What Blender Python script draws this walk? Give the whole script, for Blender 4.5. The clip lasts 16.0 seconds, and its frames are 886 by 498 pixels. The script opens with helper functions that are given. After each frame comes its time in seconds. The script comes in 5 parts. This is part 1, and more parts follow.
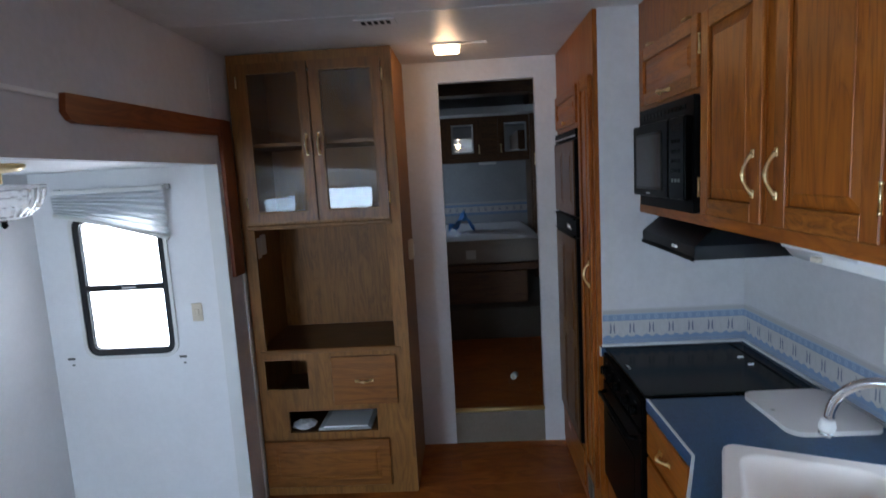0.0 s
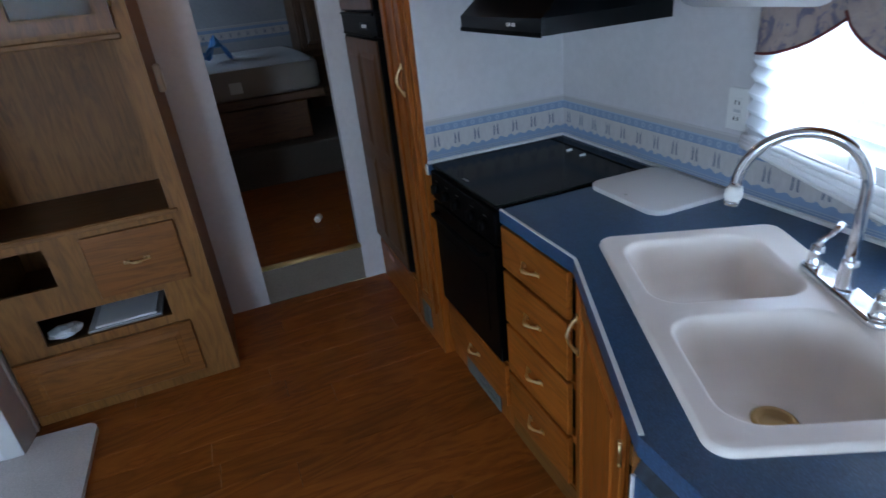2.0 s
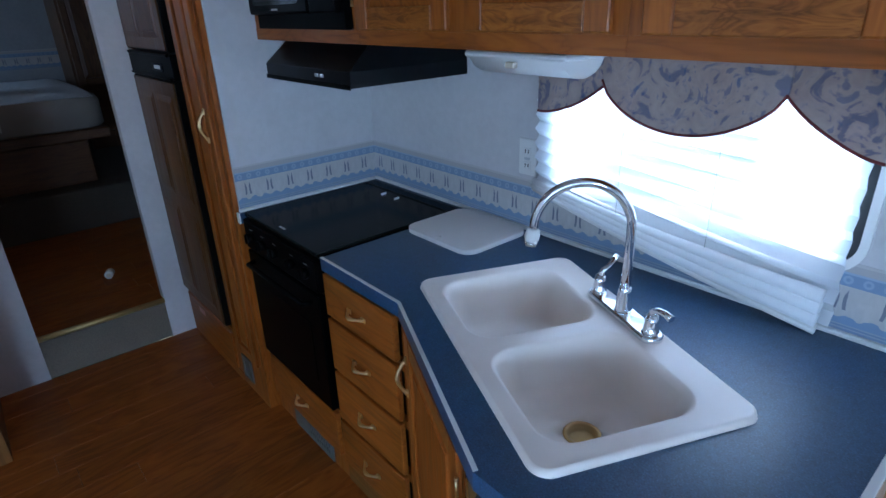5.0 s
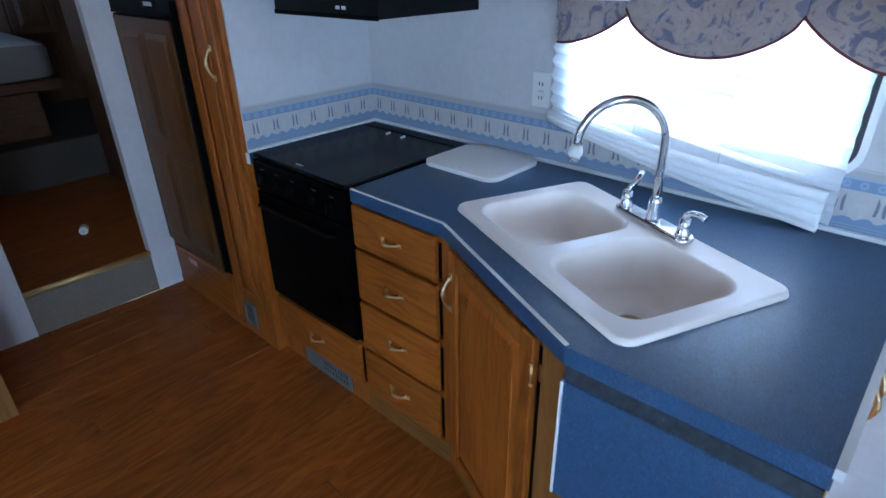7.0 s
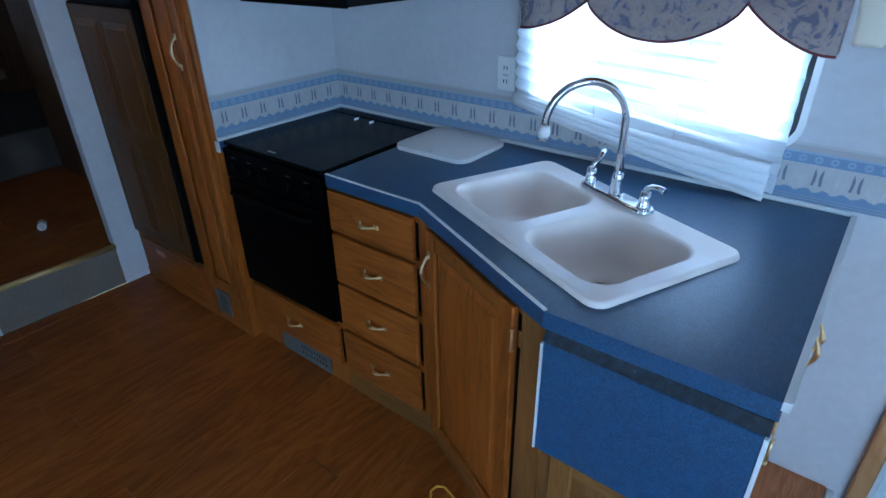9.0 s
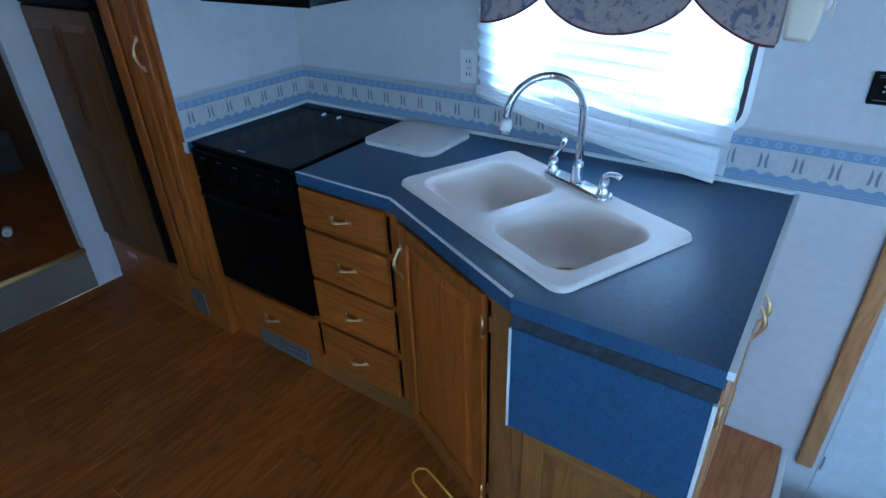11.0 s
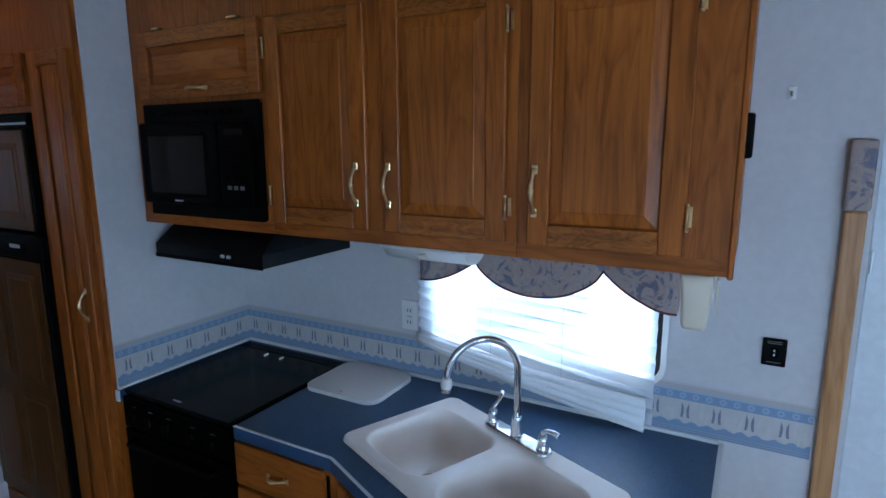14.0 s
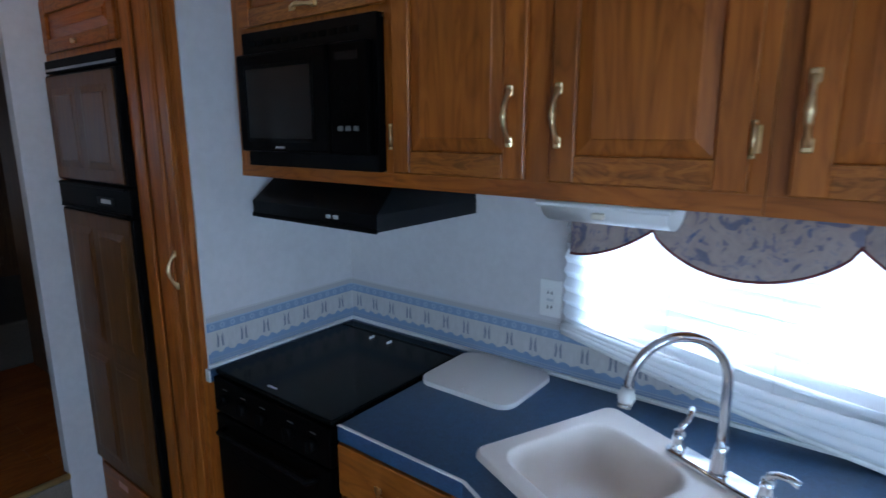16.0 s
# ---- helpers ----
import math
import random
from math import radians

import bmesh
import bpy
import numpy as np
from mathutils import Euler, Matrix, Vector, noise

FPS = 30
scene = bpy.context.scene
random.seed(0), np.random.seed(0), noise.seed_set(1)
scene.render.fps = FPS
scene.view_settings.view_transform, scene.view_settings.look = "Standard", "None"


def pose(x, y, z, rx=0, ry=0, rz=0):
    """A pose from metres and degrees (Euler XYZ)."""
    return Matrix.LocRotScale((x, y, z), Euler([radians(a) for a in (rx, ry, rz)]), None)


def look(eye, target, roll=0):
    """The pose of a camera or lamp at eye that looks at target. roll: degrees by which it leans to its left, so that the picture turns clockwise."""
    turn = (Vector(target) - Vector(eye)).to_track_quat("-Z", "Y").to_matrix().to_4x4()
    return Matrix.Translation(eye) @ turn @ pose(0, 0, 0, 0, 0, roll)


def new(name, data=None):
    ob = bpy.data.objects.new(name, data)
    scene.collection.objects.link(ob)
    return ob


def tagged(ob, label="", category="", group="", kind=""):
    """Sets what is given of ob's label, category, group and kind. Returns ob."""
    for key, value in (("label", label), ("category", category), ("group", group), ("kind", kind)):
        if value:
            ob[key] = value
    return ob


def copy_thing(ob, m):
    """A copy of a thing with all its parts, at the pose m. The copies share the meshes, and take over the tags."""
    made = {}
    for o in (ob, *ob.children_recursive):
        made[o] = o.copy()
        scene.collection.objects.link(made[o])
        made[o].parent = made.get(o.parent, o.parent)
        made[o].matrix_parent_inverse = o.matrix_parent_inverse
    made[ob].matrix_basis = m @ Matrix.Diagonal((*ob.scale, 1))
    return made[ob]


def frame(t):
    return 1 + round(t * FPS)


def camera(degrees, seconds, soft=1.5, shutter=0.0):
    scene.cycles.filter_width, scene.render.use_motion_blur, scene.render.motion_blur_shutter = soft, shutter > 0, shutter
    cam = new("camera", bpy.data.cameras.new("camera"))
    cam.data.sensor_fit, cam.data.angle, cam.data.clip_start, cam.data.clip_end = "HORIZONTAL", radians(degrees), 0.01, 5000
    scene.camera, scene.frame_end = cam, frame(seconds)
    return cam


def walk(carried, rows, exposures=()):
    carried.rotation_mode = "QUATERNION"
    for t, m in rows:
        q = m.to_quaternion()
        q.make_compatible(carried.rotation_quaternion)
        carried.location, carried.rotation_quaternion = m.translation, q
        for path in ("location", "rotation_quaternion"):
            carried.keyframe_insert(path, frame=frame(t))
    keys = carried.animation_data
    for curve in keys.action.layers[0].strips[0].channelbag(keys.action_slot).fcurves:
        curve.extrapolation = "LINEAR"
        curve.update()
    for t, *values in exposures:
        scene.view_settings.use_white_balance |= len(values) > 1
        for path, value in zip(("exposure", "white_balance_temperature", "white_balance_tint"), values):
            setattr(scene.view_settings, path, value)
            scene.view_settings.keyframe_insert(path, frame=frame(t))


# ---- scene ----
cam = camera(76.2, 16.0, shutter=0.3)
PATH = [
    (0, (0.142, 0.167, 1.702), (0.057, 2.148, 1.436), -3.2),
    (0.5, (0.081, 0.243, 1.661), (0.147, 2.183, 1.179), -5.3),
    (1, (0.102, 0.444, 1.587), (0.29, 2.321, 0.923), -7.1),
    (1.5, (0.1, 0.649, 1.585), (0.446, 2.452, 0.793), -7.8),
    (2, (0.028, 0.606, 1.542), (0.632, 2.308, 0.682), -6.4),
    (2.5, (-0.038, 0.444, 1.592), (0.807, 2.063, 0.777), -5.8),
    (3, (-0.056, 0.404, 1.621), (0.944, 1.944, 0.829), -5.0),
    (3.5, (-0.089, 0.405, 1.632), (1.037, 1.861, 0.849), -3.2),
    (6, (0.074, 0.721, 1.537), (1.263, 2.105, 0.718), -1.9),
    (6.5, (-0.01, 0.714, 1.528), (1.197, 2.04, 0.642), -1.5),
    (7, (-0.265, 0.703, 1.52), (1.03, 1.927, 0.612), -1.0),
    (7.5, (-0.334, 0.7, 1.497), (1.007, 1.853, 0.563), -1.1),
    (8, (-0.339, 0.712, 1.503), (1.016, 1.841, 0.56), -0.8),
    (10.5, (-0.373, 0.658, 1.581), (1.021, 1.696, 0.59), -1.9),
    (11, (-0.378, 0.659, 1.58), (1.025, 1.673, 0.578), -2.0),
    (11.5, (-0.375, 0.646, 1.572), (1.038, 1.644, 0.568), -2.2),
    (12, (-0.379, 0.642, 1.57), (1.037, 1.624, 0.554), -2.2),
    (12.5, (-0.375, 0.637, 1.567), (1.087, 1.606, 0.607), -1.6),
    (13, (-0.387, 0.638, 1.612), (1.205, 1.598, 0.873), -0.2),
    (13.5, (-0.387, 0.638, 1.722), (1.301, 1.594, 1.236), -0.5),
    (14, (-0.392, 0.661, 1.762), (1.331, 1.612, 1.403), -0.2),
    (14.5, (-0.4, 0.698, 1.754), (1.326, 1.653, 1.427), 0.2),
    (15, (-0.377, 0.717, 1.728), (1.338, 1.694, 1.408), 0.4),
    (15.5, (-0.236, 0.824, 1.66), (1.419, 1.888, 1.302), 0.1),
    (16, (-0.143, 1.02, 1.63), (1.405, 2.217, 1.219), -0.1),
]
walk(cam, [(t, look(eye, target, roll)) for t, eye, target, roll in PATH],
     exposures=[(0.0, 0.21, 6600, 19), (1.0, 0.16, 6200, 18), (2.0, 0.11, 6250, 19), (3.5, 0.01, 5500, 16), (6.0, 0.06, 5550, 17), (7.0, 0.41, 5600, 17), (8.0, 0.18, 5350, 14), (11.0, 0.03, 4900, 8), (12.5, -0.04, 4900, 8), (14.0, -0.29, 5650, 15), (15.0, -0.29, 5650, 15), (16.0, 0.06, 5850, 17)])

# ---- world, sun, lights ----
world = bpy.data.worlds.new("sky")
scene.world = world
world.use_nodes = True
sky = world.node_tree.nodes.new("ShaderNodeTexSky")
sky.sky_type, sky.sun_disc = "NISHITA", False
sky.sun_elevation, sky.sun_rotation = radians(48), radians(70)
world.node_tree.links.new(sky.outputs[0], world.node_tree.nodes["Background"].inputs[0])
world.node_tree.nodes["Background"].inputs[1].default_value = 0.12
sun = new("sun", bpy.data.lights.new("sun", "SUN"))
sun.data.energy, sun.data.angle, sun.data.color = 4.5, radians(0.6), (1, 0.95, 0.88)
sun.matrix_world = look((4, 1.2, 5), (0, 0.4, 0))


def area(name, m, w, h, watts, colour):
    lamp = bpy.data.lights.new(name, "AREA")
    lamp.shape, lamp.size, lamp.size_y, lamp.energy, lamp.color = "RECTANGLE", w, h, watts, colour
    ob = new(name, lamp)
    ob.matrix_world = m
    return ob


DAY = (0.53, 0.78, 1.0)
area("kitchen_window_daylight", look((1.52, 1.27, 1.32), (0, 1.27, 1.28)), 0.83, 0.50, 13, DAY)
area("slide_window_daylight", look((-2.12, 1.85, 1.2), (0, 1.85, 1.1)), 1.0, 0.7, 1.0, DAY)
# added fill from an assumed, unseen opening; lights entry door and east wall
area("slide_rear_window_daylight", look((-2.12, -0.8, 1.2), (0, -0.8, 1.1)), 1.6, 0.7, 22, DAY)
# added fill that lifts the bed; its opening is out of view
area("bedroom_window_daylight", look((-1.30, 6.1, 1.60), (0, 6.0, 1.2)), 0.65, 0.36, 3.4, DAY)
area("slide_end_window_daylight", look((-1.55, 2.98, 1.25), (-1.55, 0, 1.2)), 0.42, 0.6, 2.6, DAY)
area("rear_window_daylight", look((0.1, -2.72, 1.45), (0.1, 0, 1.3)), 1.3, 0.7, 1.8, DAY)
# fill lamp from an unseen opening, added to brighten the slide-out end wall
area("slide_near_window_daylight", look((-1.52, -2.42, 1.25), (-1.52, 0, 1.1)), 0.7, 0.7, 27, DAY)
bulb = new("ceiling_bulb", bpy.data.lights.new("ceiling_bulb", "POINT"))
bulb.data.energy, bulb.data.color, bulb.data.shadow_soft_size = 0.8, (1.0, 0.66, 0.36), 0.03
bulb.location = (0.09, 3.11, 2.27)
bulb_rear = new("ceiling_bulb_rear", bulb.data)
bulb_rear.location = (0.05, -0.75, 2.27)


# ---- materials ----
def mat(name, colour=(0.8, 0.8, 0.8), rough=0.5, metal=0.0, **extra):
    m = bpy.data.materials.new(name)
    m.use_nodes = True
    b = m.node_tree.nodes["Principled BSDF"]
    b.inputs["Base Color"].default_value = (*colour, 1)
    b.inputs["Roughness"].default_value = rough
    b.inputs["Metallic"].default_value = metal
    for k, v in extra.items():
        b.inputs[k.replace("_", " ")].default_value = v
    return m


def node(m, kind, **values):
    n = m.node_tree.nodes.new(kind)
    for k, v in values.items():
        n.inputs[k.replace("_", " ")].default_value = v
    return n


def link(m, a, b):
    m.node_tree.links.new(a, b)


def calc(m, op, a, b=0.0, c=0.0):
    n = m.node_tree.nodes.new("ShaderNodeMath")
    n.operation = op
    for i, v in enumerate((a, b, c)):
        if isinstance(v, (int, float)):
            n.inputs[i].default_value = v
        else:
            link(m, v, n.inputs[i])
    return n.outputs[0]


def mixed(m, fac, a, b):
    n = m.node_tree.nodes.new("ShaderNodeMix")
    n.data_type = "RGBA"
    for sock, v in ((n.inputs[0], fac), (n.inputs[6], a), (n.inputs[7], b)):
        if isinstance(v, tuple):
            sock.default_value = (*v, 1)
        elif isinstance(v, (int, float)):
            sock.default_value = v
        else:
            link(m, v, sock)
    return n.outputs[2]


def coords(m, scale, jitter=True):
    """Object coordinates, scaled, shifted by a random step per object."""
    tc = m.node_tree.nodes.new("ShaderNodeTexCoord")
    mp = node(m, "ShaderNodeMapping")
    mp.inputs["Scale"].default_value = scale
    link(m, tc.outputs["Object"], mp.inputs[0])
    if jitter:
        oi = m.node_tree.nodes.new("ShaderNodeObjectInfo")
        cx = m.node_tree.nodes.new("ShaderNodeCombineXYZ")
        for i, k in enumerate((37.0, 51.0, 23.0)):
            link(m, calc(m, "MULTIPLY", oi.outputs["Random"], k), cx.inputs[i])
        link(m, cx.outputs[0], mp.inputs["Location"])
    return mp.outputs[0]


def noisy(m, scale, size=1.0, detail=4.0, distortion=0.0, jitter=True):
    n = node(m, "ShaderNodeTexNoise", Scale=size, Detail=detail, Distortion=distortion)
    link(m, coords(m, scale, jitter), n.inputs["Vector"])
    return n.outputs[0]


def ramp(m, fac, *stops):
    n = m.node_tree.nodes.new("ShaderNodeValToRGB")
    while len(n.color_ramp.elements) < len(stops):
        n.color_ramp.elements.new(0.5)
    for e, (p, c) in zip(n.color_ramp.elements, stops):
        e.position, e.color = p, (*c, 1)
    link(m, fac, n.inputs[0])
    return n.outputs[0]


def bump(m, height, strength=0.2, distance=0.002):
    n = node(m, "ShaderNodeBump", Strength=strength, Distance=distance)
    link(m, height, n.inputs["Height"])
    link(m, n.outputs[0], m.node_tree.nodes["Principled BSDF"].inputs["Normal"])


def base(m, out):
    link(m, out, m.node_tree.nodes["Principled BSDF"].inputs["Base Color"])


def oak(name, axis, dark, mid, pale, rough=0.36, figure=1.0, along=0.9, pore=0.36):
    """Stained oak with its grain along one axis."""
    m = mat(name, mid, rough, Specular_IOR_Level=0.35)
    fine = [70.0, 70.0, 70.0]
    wide = [6.5 * figure, 6.5 * figure, 6.5 * figure]
    fine[axis], wide[axis] = 3.5, along
    g1 = noisy(m, wide, 1.6, 3.0, 2.2)
    rings = calc(m, "FRACT", calc(m, "MULTIPLY", g1, 5.0))
    g2 = noisy(m, fine, 1.0, 5.0, 0.3)
    c = ramp(m, rings, (0.0, tuple((p + q) / 2 for p, q in zip(dark, mid))), (0.2, mid), (0.6, pale), (0.9, mid), (1.0, tuple((p + q) / 2 for p, q in zip(dark, mid))))
    pores = ramp(m, g2, (0.36, dark), (0.5, mid), (0.75, pale))
    soft = noisy(m, (3.0, 3.0, 3.0), 1.0, 2.0)
    c = mixed(m, pore, c, pores)
    tone = calc(m, "MULTIPLY_ADD", soft, 0.6, 0.70)
    oi = m.node_tree.nodes.new("ShaderNodeObjectInfo")
    tone = calc(m, "MULTIPLY", tone, calc(m, "MULTIPLY_ADD", oi.outputs["Random"], 0.18, 0.91))
    hsv = node(m, "ShaderNodeHueSaturation")
    link(m, tone, hsv.inputs["Value"])
    link(m, c, hsv.inputs["Color"])
    base(m, hsv.outputs[0])
    bump(m, g2, 0.12, 0.001)
    r = calc(m, "MULTIPLY_ADD", g2, 0.25, rough - 0.1)
    link(m, r, m.node_tree.nodes["Principled BSDF"].inputs["Roughness"])
    return m


OAK = ((0.13, 0.032, 0.004), (0.30, 0.080, 0.008), (0.39, 0.113, 0.014))
TAN = ((0.12, 0.047, 0.010), (0.215, 0.086, 0.017), (0.275, 0.116, 0.026))
oak_z = oak("oak_upright", 2, *OAK)
oak_x = oak("oak_level", 0, *OAK)
oak_rail = oak("oak_flat_sawn", 0, (0.075, 0.018, 0.002), (0.26, 0.074, 0.008), (0.40, 0.128, 0.019), figure=2.6, along=4.5)
tan_z = oak("pale_oak_upright", 2, *TAN, rough=0.5)
tan_x = oak("pale_oak_level", 0, *TAN, rough=0.5)
orange_z = oak("honey_oak_upright", 2, (0.30, 0.13, 0.045), (0.44, 0.21, 0.08), (0.52, 0.28, 0.12))
orange_x = oak("honey_oak_level", 0, (0.30, 0.13, 0.045), (0.44, 0.21, 0.08), (0.52, 0.28, 0.12))
landing_oak = oak("reddish_oak_level", 0, (0.26, 0.09, 0.03), (0.46, 0.17, 0.06), (0.55, 0.22, 0.09))
hutch_x = oak("brown_oak_level", 0, (0.10, 0.032, 0.006), (0.215, 0.072, 0.011), (0.275, 0.098, 0.018))
hutch_z = oak("brown_oak_door", 2, (0.10, 0.032, 0.006), (0.205, 0.070, 0.011), (0.265, 0.096, 0.018))
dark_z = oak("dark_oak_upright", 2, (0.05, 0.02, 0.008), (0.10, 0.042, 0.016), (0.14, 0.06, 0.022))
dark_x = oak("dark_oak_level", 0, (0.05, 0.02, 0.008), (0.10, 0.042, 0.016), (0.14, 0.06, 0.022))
fridge_z = oak("brown_oak_upright", 2, (0.055, 0.018, 0.003), (0.105, 0.038, 0.006), (0.14, 0.055, 0.010))
plank_mat = oak("floor_laminate", 0, (0.15, 0.037, 0.005), (0.265, 0.071, 0.009), (0.35, 0.105, 0.015), rough=0.36, figure=0.5, pore=0.22)
plank_mat.node_tree.nodes["Principled BSDF"].inputs["Specular IOR Level"].default_value = 0.30


def paper(name, colour, rough=0.7, mottle=1.0):
    """Vinyl wallpaper, faintly mottled and embossed."""
    m = mat(name, colour, rough)
    a = noisy(m, (4, 4, 4), 1.0, 3.0, 0.8, False)
    b = noisy(m, (38, 38, 38), 1.0, 4.0, 0.5, False)
    low = tuple(v * (1 - 0.10 * mottle) for v in colour)
    high = tuple(min(1, v * (1 + 0.05 * mottle)) for v in colour)
    base(m, mixed(m, 0.5, ramp(m, a, (0.35, low), (0.65, high)), ramp(m, b, (0.35, low), (0.65, high))))
    bump(m, b, 0.15, 0.0015)
    return m


wallpaper = paper("cream_grey_wallpaper", (0.62, 0.60, 0.60), 0.7, 0.7)
slide_paper = paper("white_panel", (0.86, 0.86, 0.86), 0.6, 0.35)
ceiling_mat = paper("ceiling_vinyl", (0.62, 0.60, 0.59), 0.45)
# the bedroom's lack of light is partly put into this darker paper
dim_bed_paper = paper("dimmed_bedroom_wallpaper", (0.36, 0.37, 0.39))
white_plastic = mat("white_plastic", (0.78, 0.77, 0.74), 0.35)
cream_plastic = mat("cream_plastic", (0.72, 0.63, 0.49), 0.4)
black_plastic = mat("black_plastic", (0.004, 0.004, 0.004), 0.45, Specular_IOR_Level=0.04)
black_rubber = mat("black_rubber", (0.012, 0.013, 0.015), 0.6)
black_enamel = mat("black_enamel", (0.002, 0.002, 0.002), 0.30, Specular_IOR_Level=0.03)
black_gloss = mat("black_glass", (0.003, 0.0045, 0.004), 0.16, Specular_IOR_Level=0.07)
hood_enamel = mat("hood_enamel", (0.004, 0.005, 0.006), 0.30, Specular_IOR_Level=0.18)
dark_glass = mat("microwave_window", (0.016, 0.015, 0.014), 0.16, Specular_IOR_Level=0.2)
chrome = mat("chrome", (0.80, 0.81, 0.83), 0.06, 1.0)
brass = mat("polished_brass", (0.90, 0.70, 0.38), 0.28, 1.0)
steel = mat("dull_steel", (0.55, 0.55, 0.55), 0.35, 1.0)
gold_trim = mat("gold_nosing", (0.62, 0.44, 0.18), 0.35, 0.6)
grey_paint = mat("grey_metal", (0.15, 0.155, 0.145), 0.5)
print_grey = mat("printed_marks", (0.55, 0.56, 0.56), 0.6)
print_white = mat("printed_white", (0.8, 0.8, 0.8), 0.6)
lens_mat = mat("lamp_diffuser", (0.9, 0.85, 0.75), 0.4, Emission_Color=(1.0, 0.72, 0.42, 1), Emission_Strength=9.0)
glass = mat("clear_glass", (1, 1, 1), 0.02, Transmission_Weight=1.0, IOR=1.45)
cut_glass = mat("cut_glass", (1, 1, 1), 0.12, Transmission_Weight=0.85, IOR=1.5)
pane_mat = mat("window_pane", (1, 1, 1), 0.0, Transmission_Weight=1.0, IOR=1.02)
blue_plastic = mat("blue_film", (0.05, 0.26, 0.62), 0.3, Transmission_Weight=0.2)
yellow_cord = mat("yellow_cord", (0.80, 0.38, 0.03), 0.5)
burgundy = mat("burgundy_piping", (0.16, 0.03, 0.03), 0.8)
sign_mat = mat("red_white_sticker", (0.6, 0.32, 0.28), 0.5)
white_trim = mat("white_edge_trim", (0.74, 0.74, 0.72), 0.35)
door_paint = paper("entry_door_white", (0.70, 0.73, 0.76), 0.45)
mirror = mat("mirror", (0.8, 0.82, 0.82), 0.03, 1.0)
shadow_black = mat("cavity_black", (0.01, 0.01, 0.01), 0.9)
daylight_mat = mat("daylight_backdrop", (0.9, 0.95, 1.0), 1.0, Emission_Color=(0.86, 0.93, 1.0, 1), Emission_Strength=6.0)

sink_mat = mat("cream_acrylic_sink", (0.76, 0.66, 0.58), 0.28)
base(sink_mat, ramp(sink_mat, noisy(sink_mat, (7, 7, 7), 1.0, 4.0), (0.3, (0.87, 0.77, 0.69)), (0.7, (0.92, 0.84, 0.77))))
board_mat = mat("white_cutting_board", (0.74, 0.72, 0.69), 0.45)
bump(board_mat, noisy(board_mat, (60, 60, 60)), 0.15, 0.001)

laminate = mat("blue_laminate", (0.02, 0.06, 0.13), 0.38, Specular_IOR_Level=0.75)
vor = noisy(laminate, (330, 330, 330), 1.0, 2.0, 0.0, False)
big = noisy(laminate, (60, 60, 60), 1.0, 4.0, 0.0, False)
base(laminate, mixed(laminate, 0.42, ramp(laminate, vor, (0.34, (0.006, 0.022, 0.054)), (0.47, (0.018, 0.062, 0.138)), (0.6, (0.024, 0.084, 0.182)), (0.70, (0.070, 0.155, 0.28))),
                     ramp(laminate, big, (0.3, (0.015, 0.052, 0.112)), (0.7, (0.030, 0.090, 0.188)))))
bump(laminate, vor, 0.06, 0.0005)
raw_edge = mat("scarred_dark_edge", (0.02, 0.024, 0.03), 0.75)
chips = noisy(raw_edge, (60, 60, 60), 1.0, 4.0)
base(raw_edge, ramp(raw_edge, chips, (0.4, (0.014, 0.017, 0.022)), (0.68, (0.03, 0.04, 0.055)), (0.76, (0.16, 0.10, 0.05))))


def pile(name, colour):
    m = mat(name, colour, 0.95)
    a = noisy(m, (5, 5, 5), 1.0, 3.0, 0.0, False)
    b = noisy(m, (190, 190, 190), 1.0, 3.0, 0.0, False)
    base(m, mixed(m, 0.5, ramp(m, a, (0.3, tuple(v * 0.75 for v in colour)), (0.7, colour)), ramp(m, b, (0.3, tuple(v * 0.6 for v in colour)), (0.7, tuple(v * 1.15 for v in colour)))))
    bump(m, b, 0.8, 0.006)
    return m


carpet_mat = pile("beige_carpet", (0.72, 0.68, 0.65))
riser_mat = pile("riser_carpet", (0.25, 0.205, 0.155))
# carpet colour lowered to stand for the dim bedroom
dim_bed_carpet = pile("dimmed_bedroom_carpet", (0.09, 0.075, 0.06))
mattress_mat = mat("quilted_ticking", (0.78, 0.78, 0.80), 0.85)
bump(mattress_mat, noisy(mattress_mat, (24, 24, 24), 1.0, 2.0, 1.0), 0.6, 0.012)
mattress_side = mat("mattress_border", (0.30, 0.275, 0.25), 0.85)
old_brass = mat("tarnished_brass", (0.42, 0.27, 0.12), 0.42, 1.0)

fabric = mat("floral_valance_fabric", (0.4, 0.35, 0.4), 0.9)
f1 = noisy(fabric, (13, 13, 13), 1.0, 3.0, 2.2)
f2 = noisy(fabric, (30, 30, 30), 1.0, 4.0, 1.2)
f3 = noisy(fabric, (420, 420, 420), 1.0, 2.0)
col = ramp(fabric, f1, (0.37, (0.045, 0.075, 0.18)), (0.43, (0.34, 0.27, 0.25)), (0.59, (0.42, 0.33, 0.29)), (0.66, (0.10, 0.13, 0.23)))
col2 = ramp(fabric, f2, (0.32, (0.12, 0.15, 0.27)), (0.42, (0.42, 0.33, 0.30)), (0.62, (0.36, 0.27, 0.24)), (0.76, (0.26, 0.26, 0.31)))
base(fabric, mixed(fabric, 0.34, col, col2))
bump(fabric, f3, 0.4, 0.001)

# Pleated shade: thin white cloth that lets light through.
shade_mat = mat("pleated_shade_cloth", (0.86, 0.87, 0.88), 0.8)
tr = node(shade_mat, "ShaderNodeBsdfTranslucent", Color=(0.86, 0.89, 0.92, 1))
mx = node(shade_mat, "ShaderNodeMixShader", Fac=0.42)
link(shade_mat, shade_mat.node_tree.nodes["Principled BSDF"].outputs[0], mx.inputs[1])
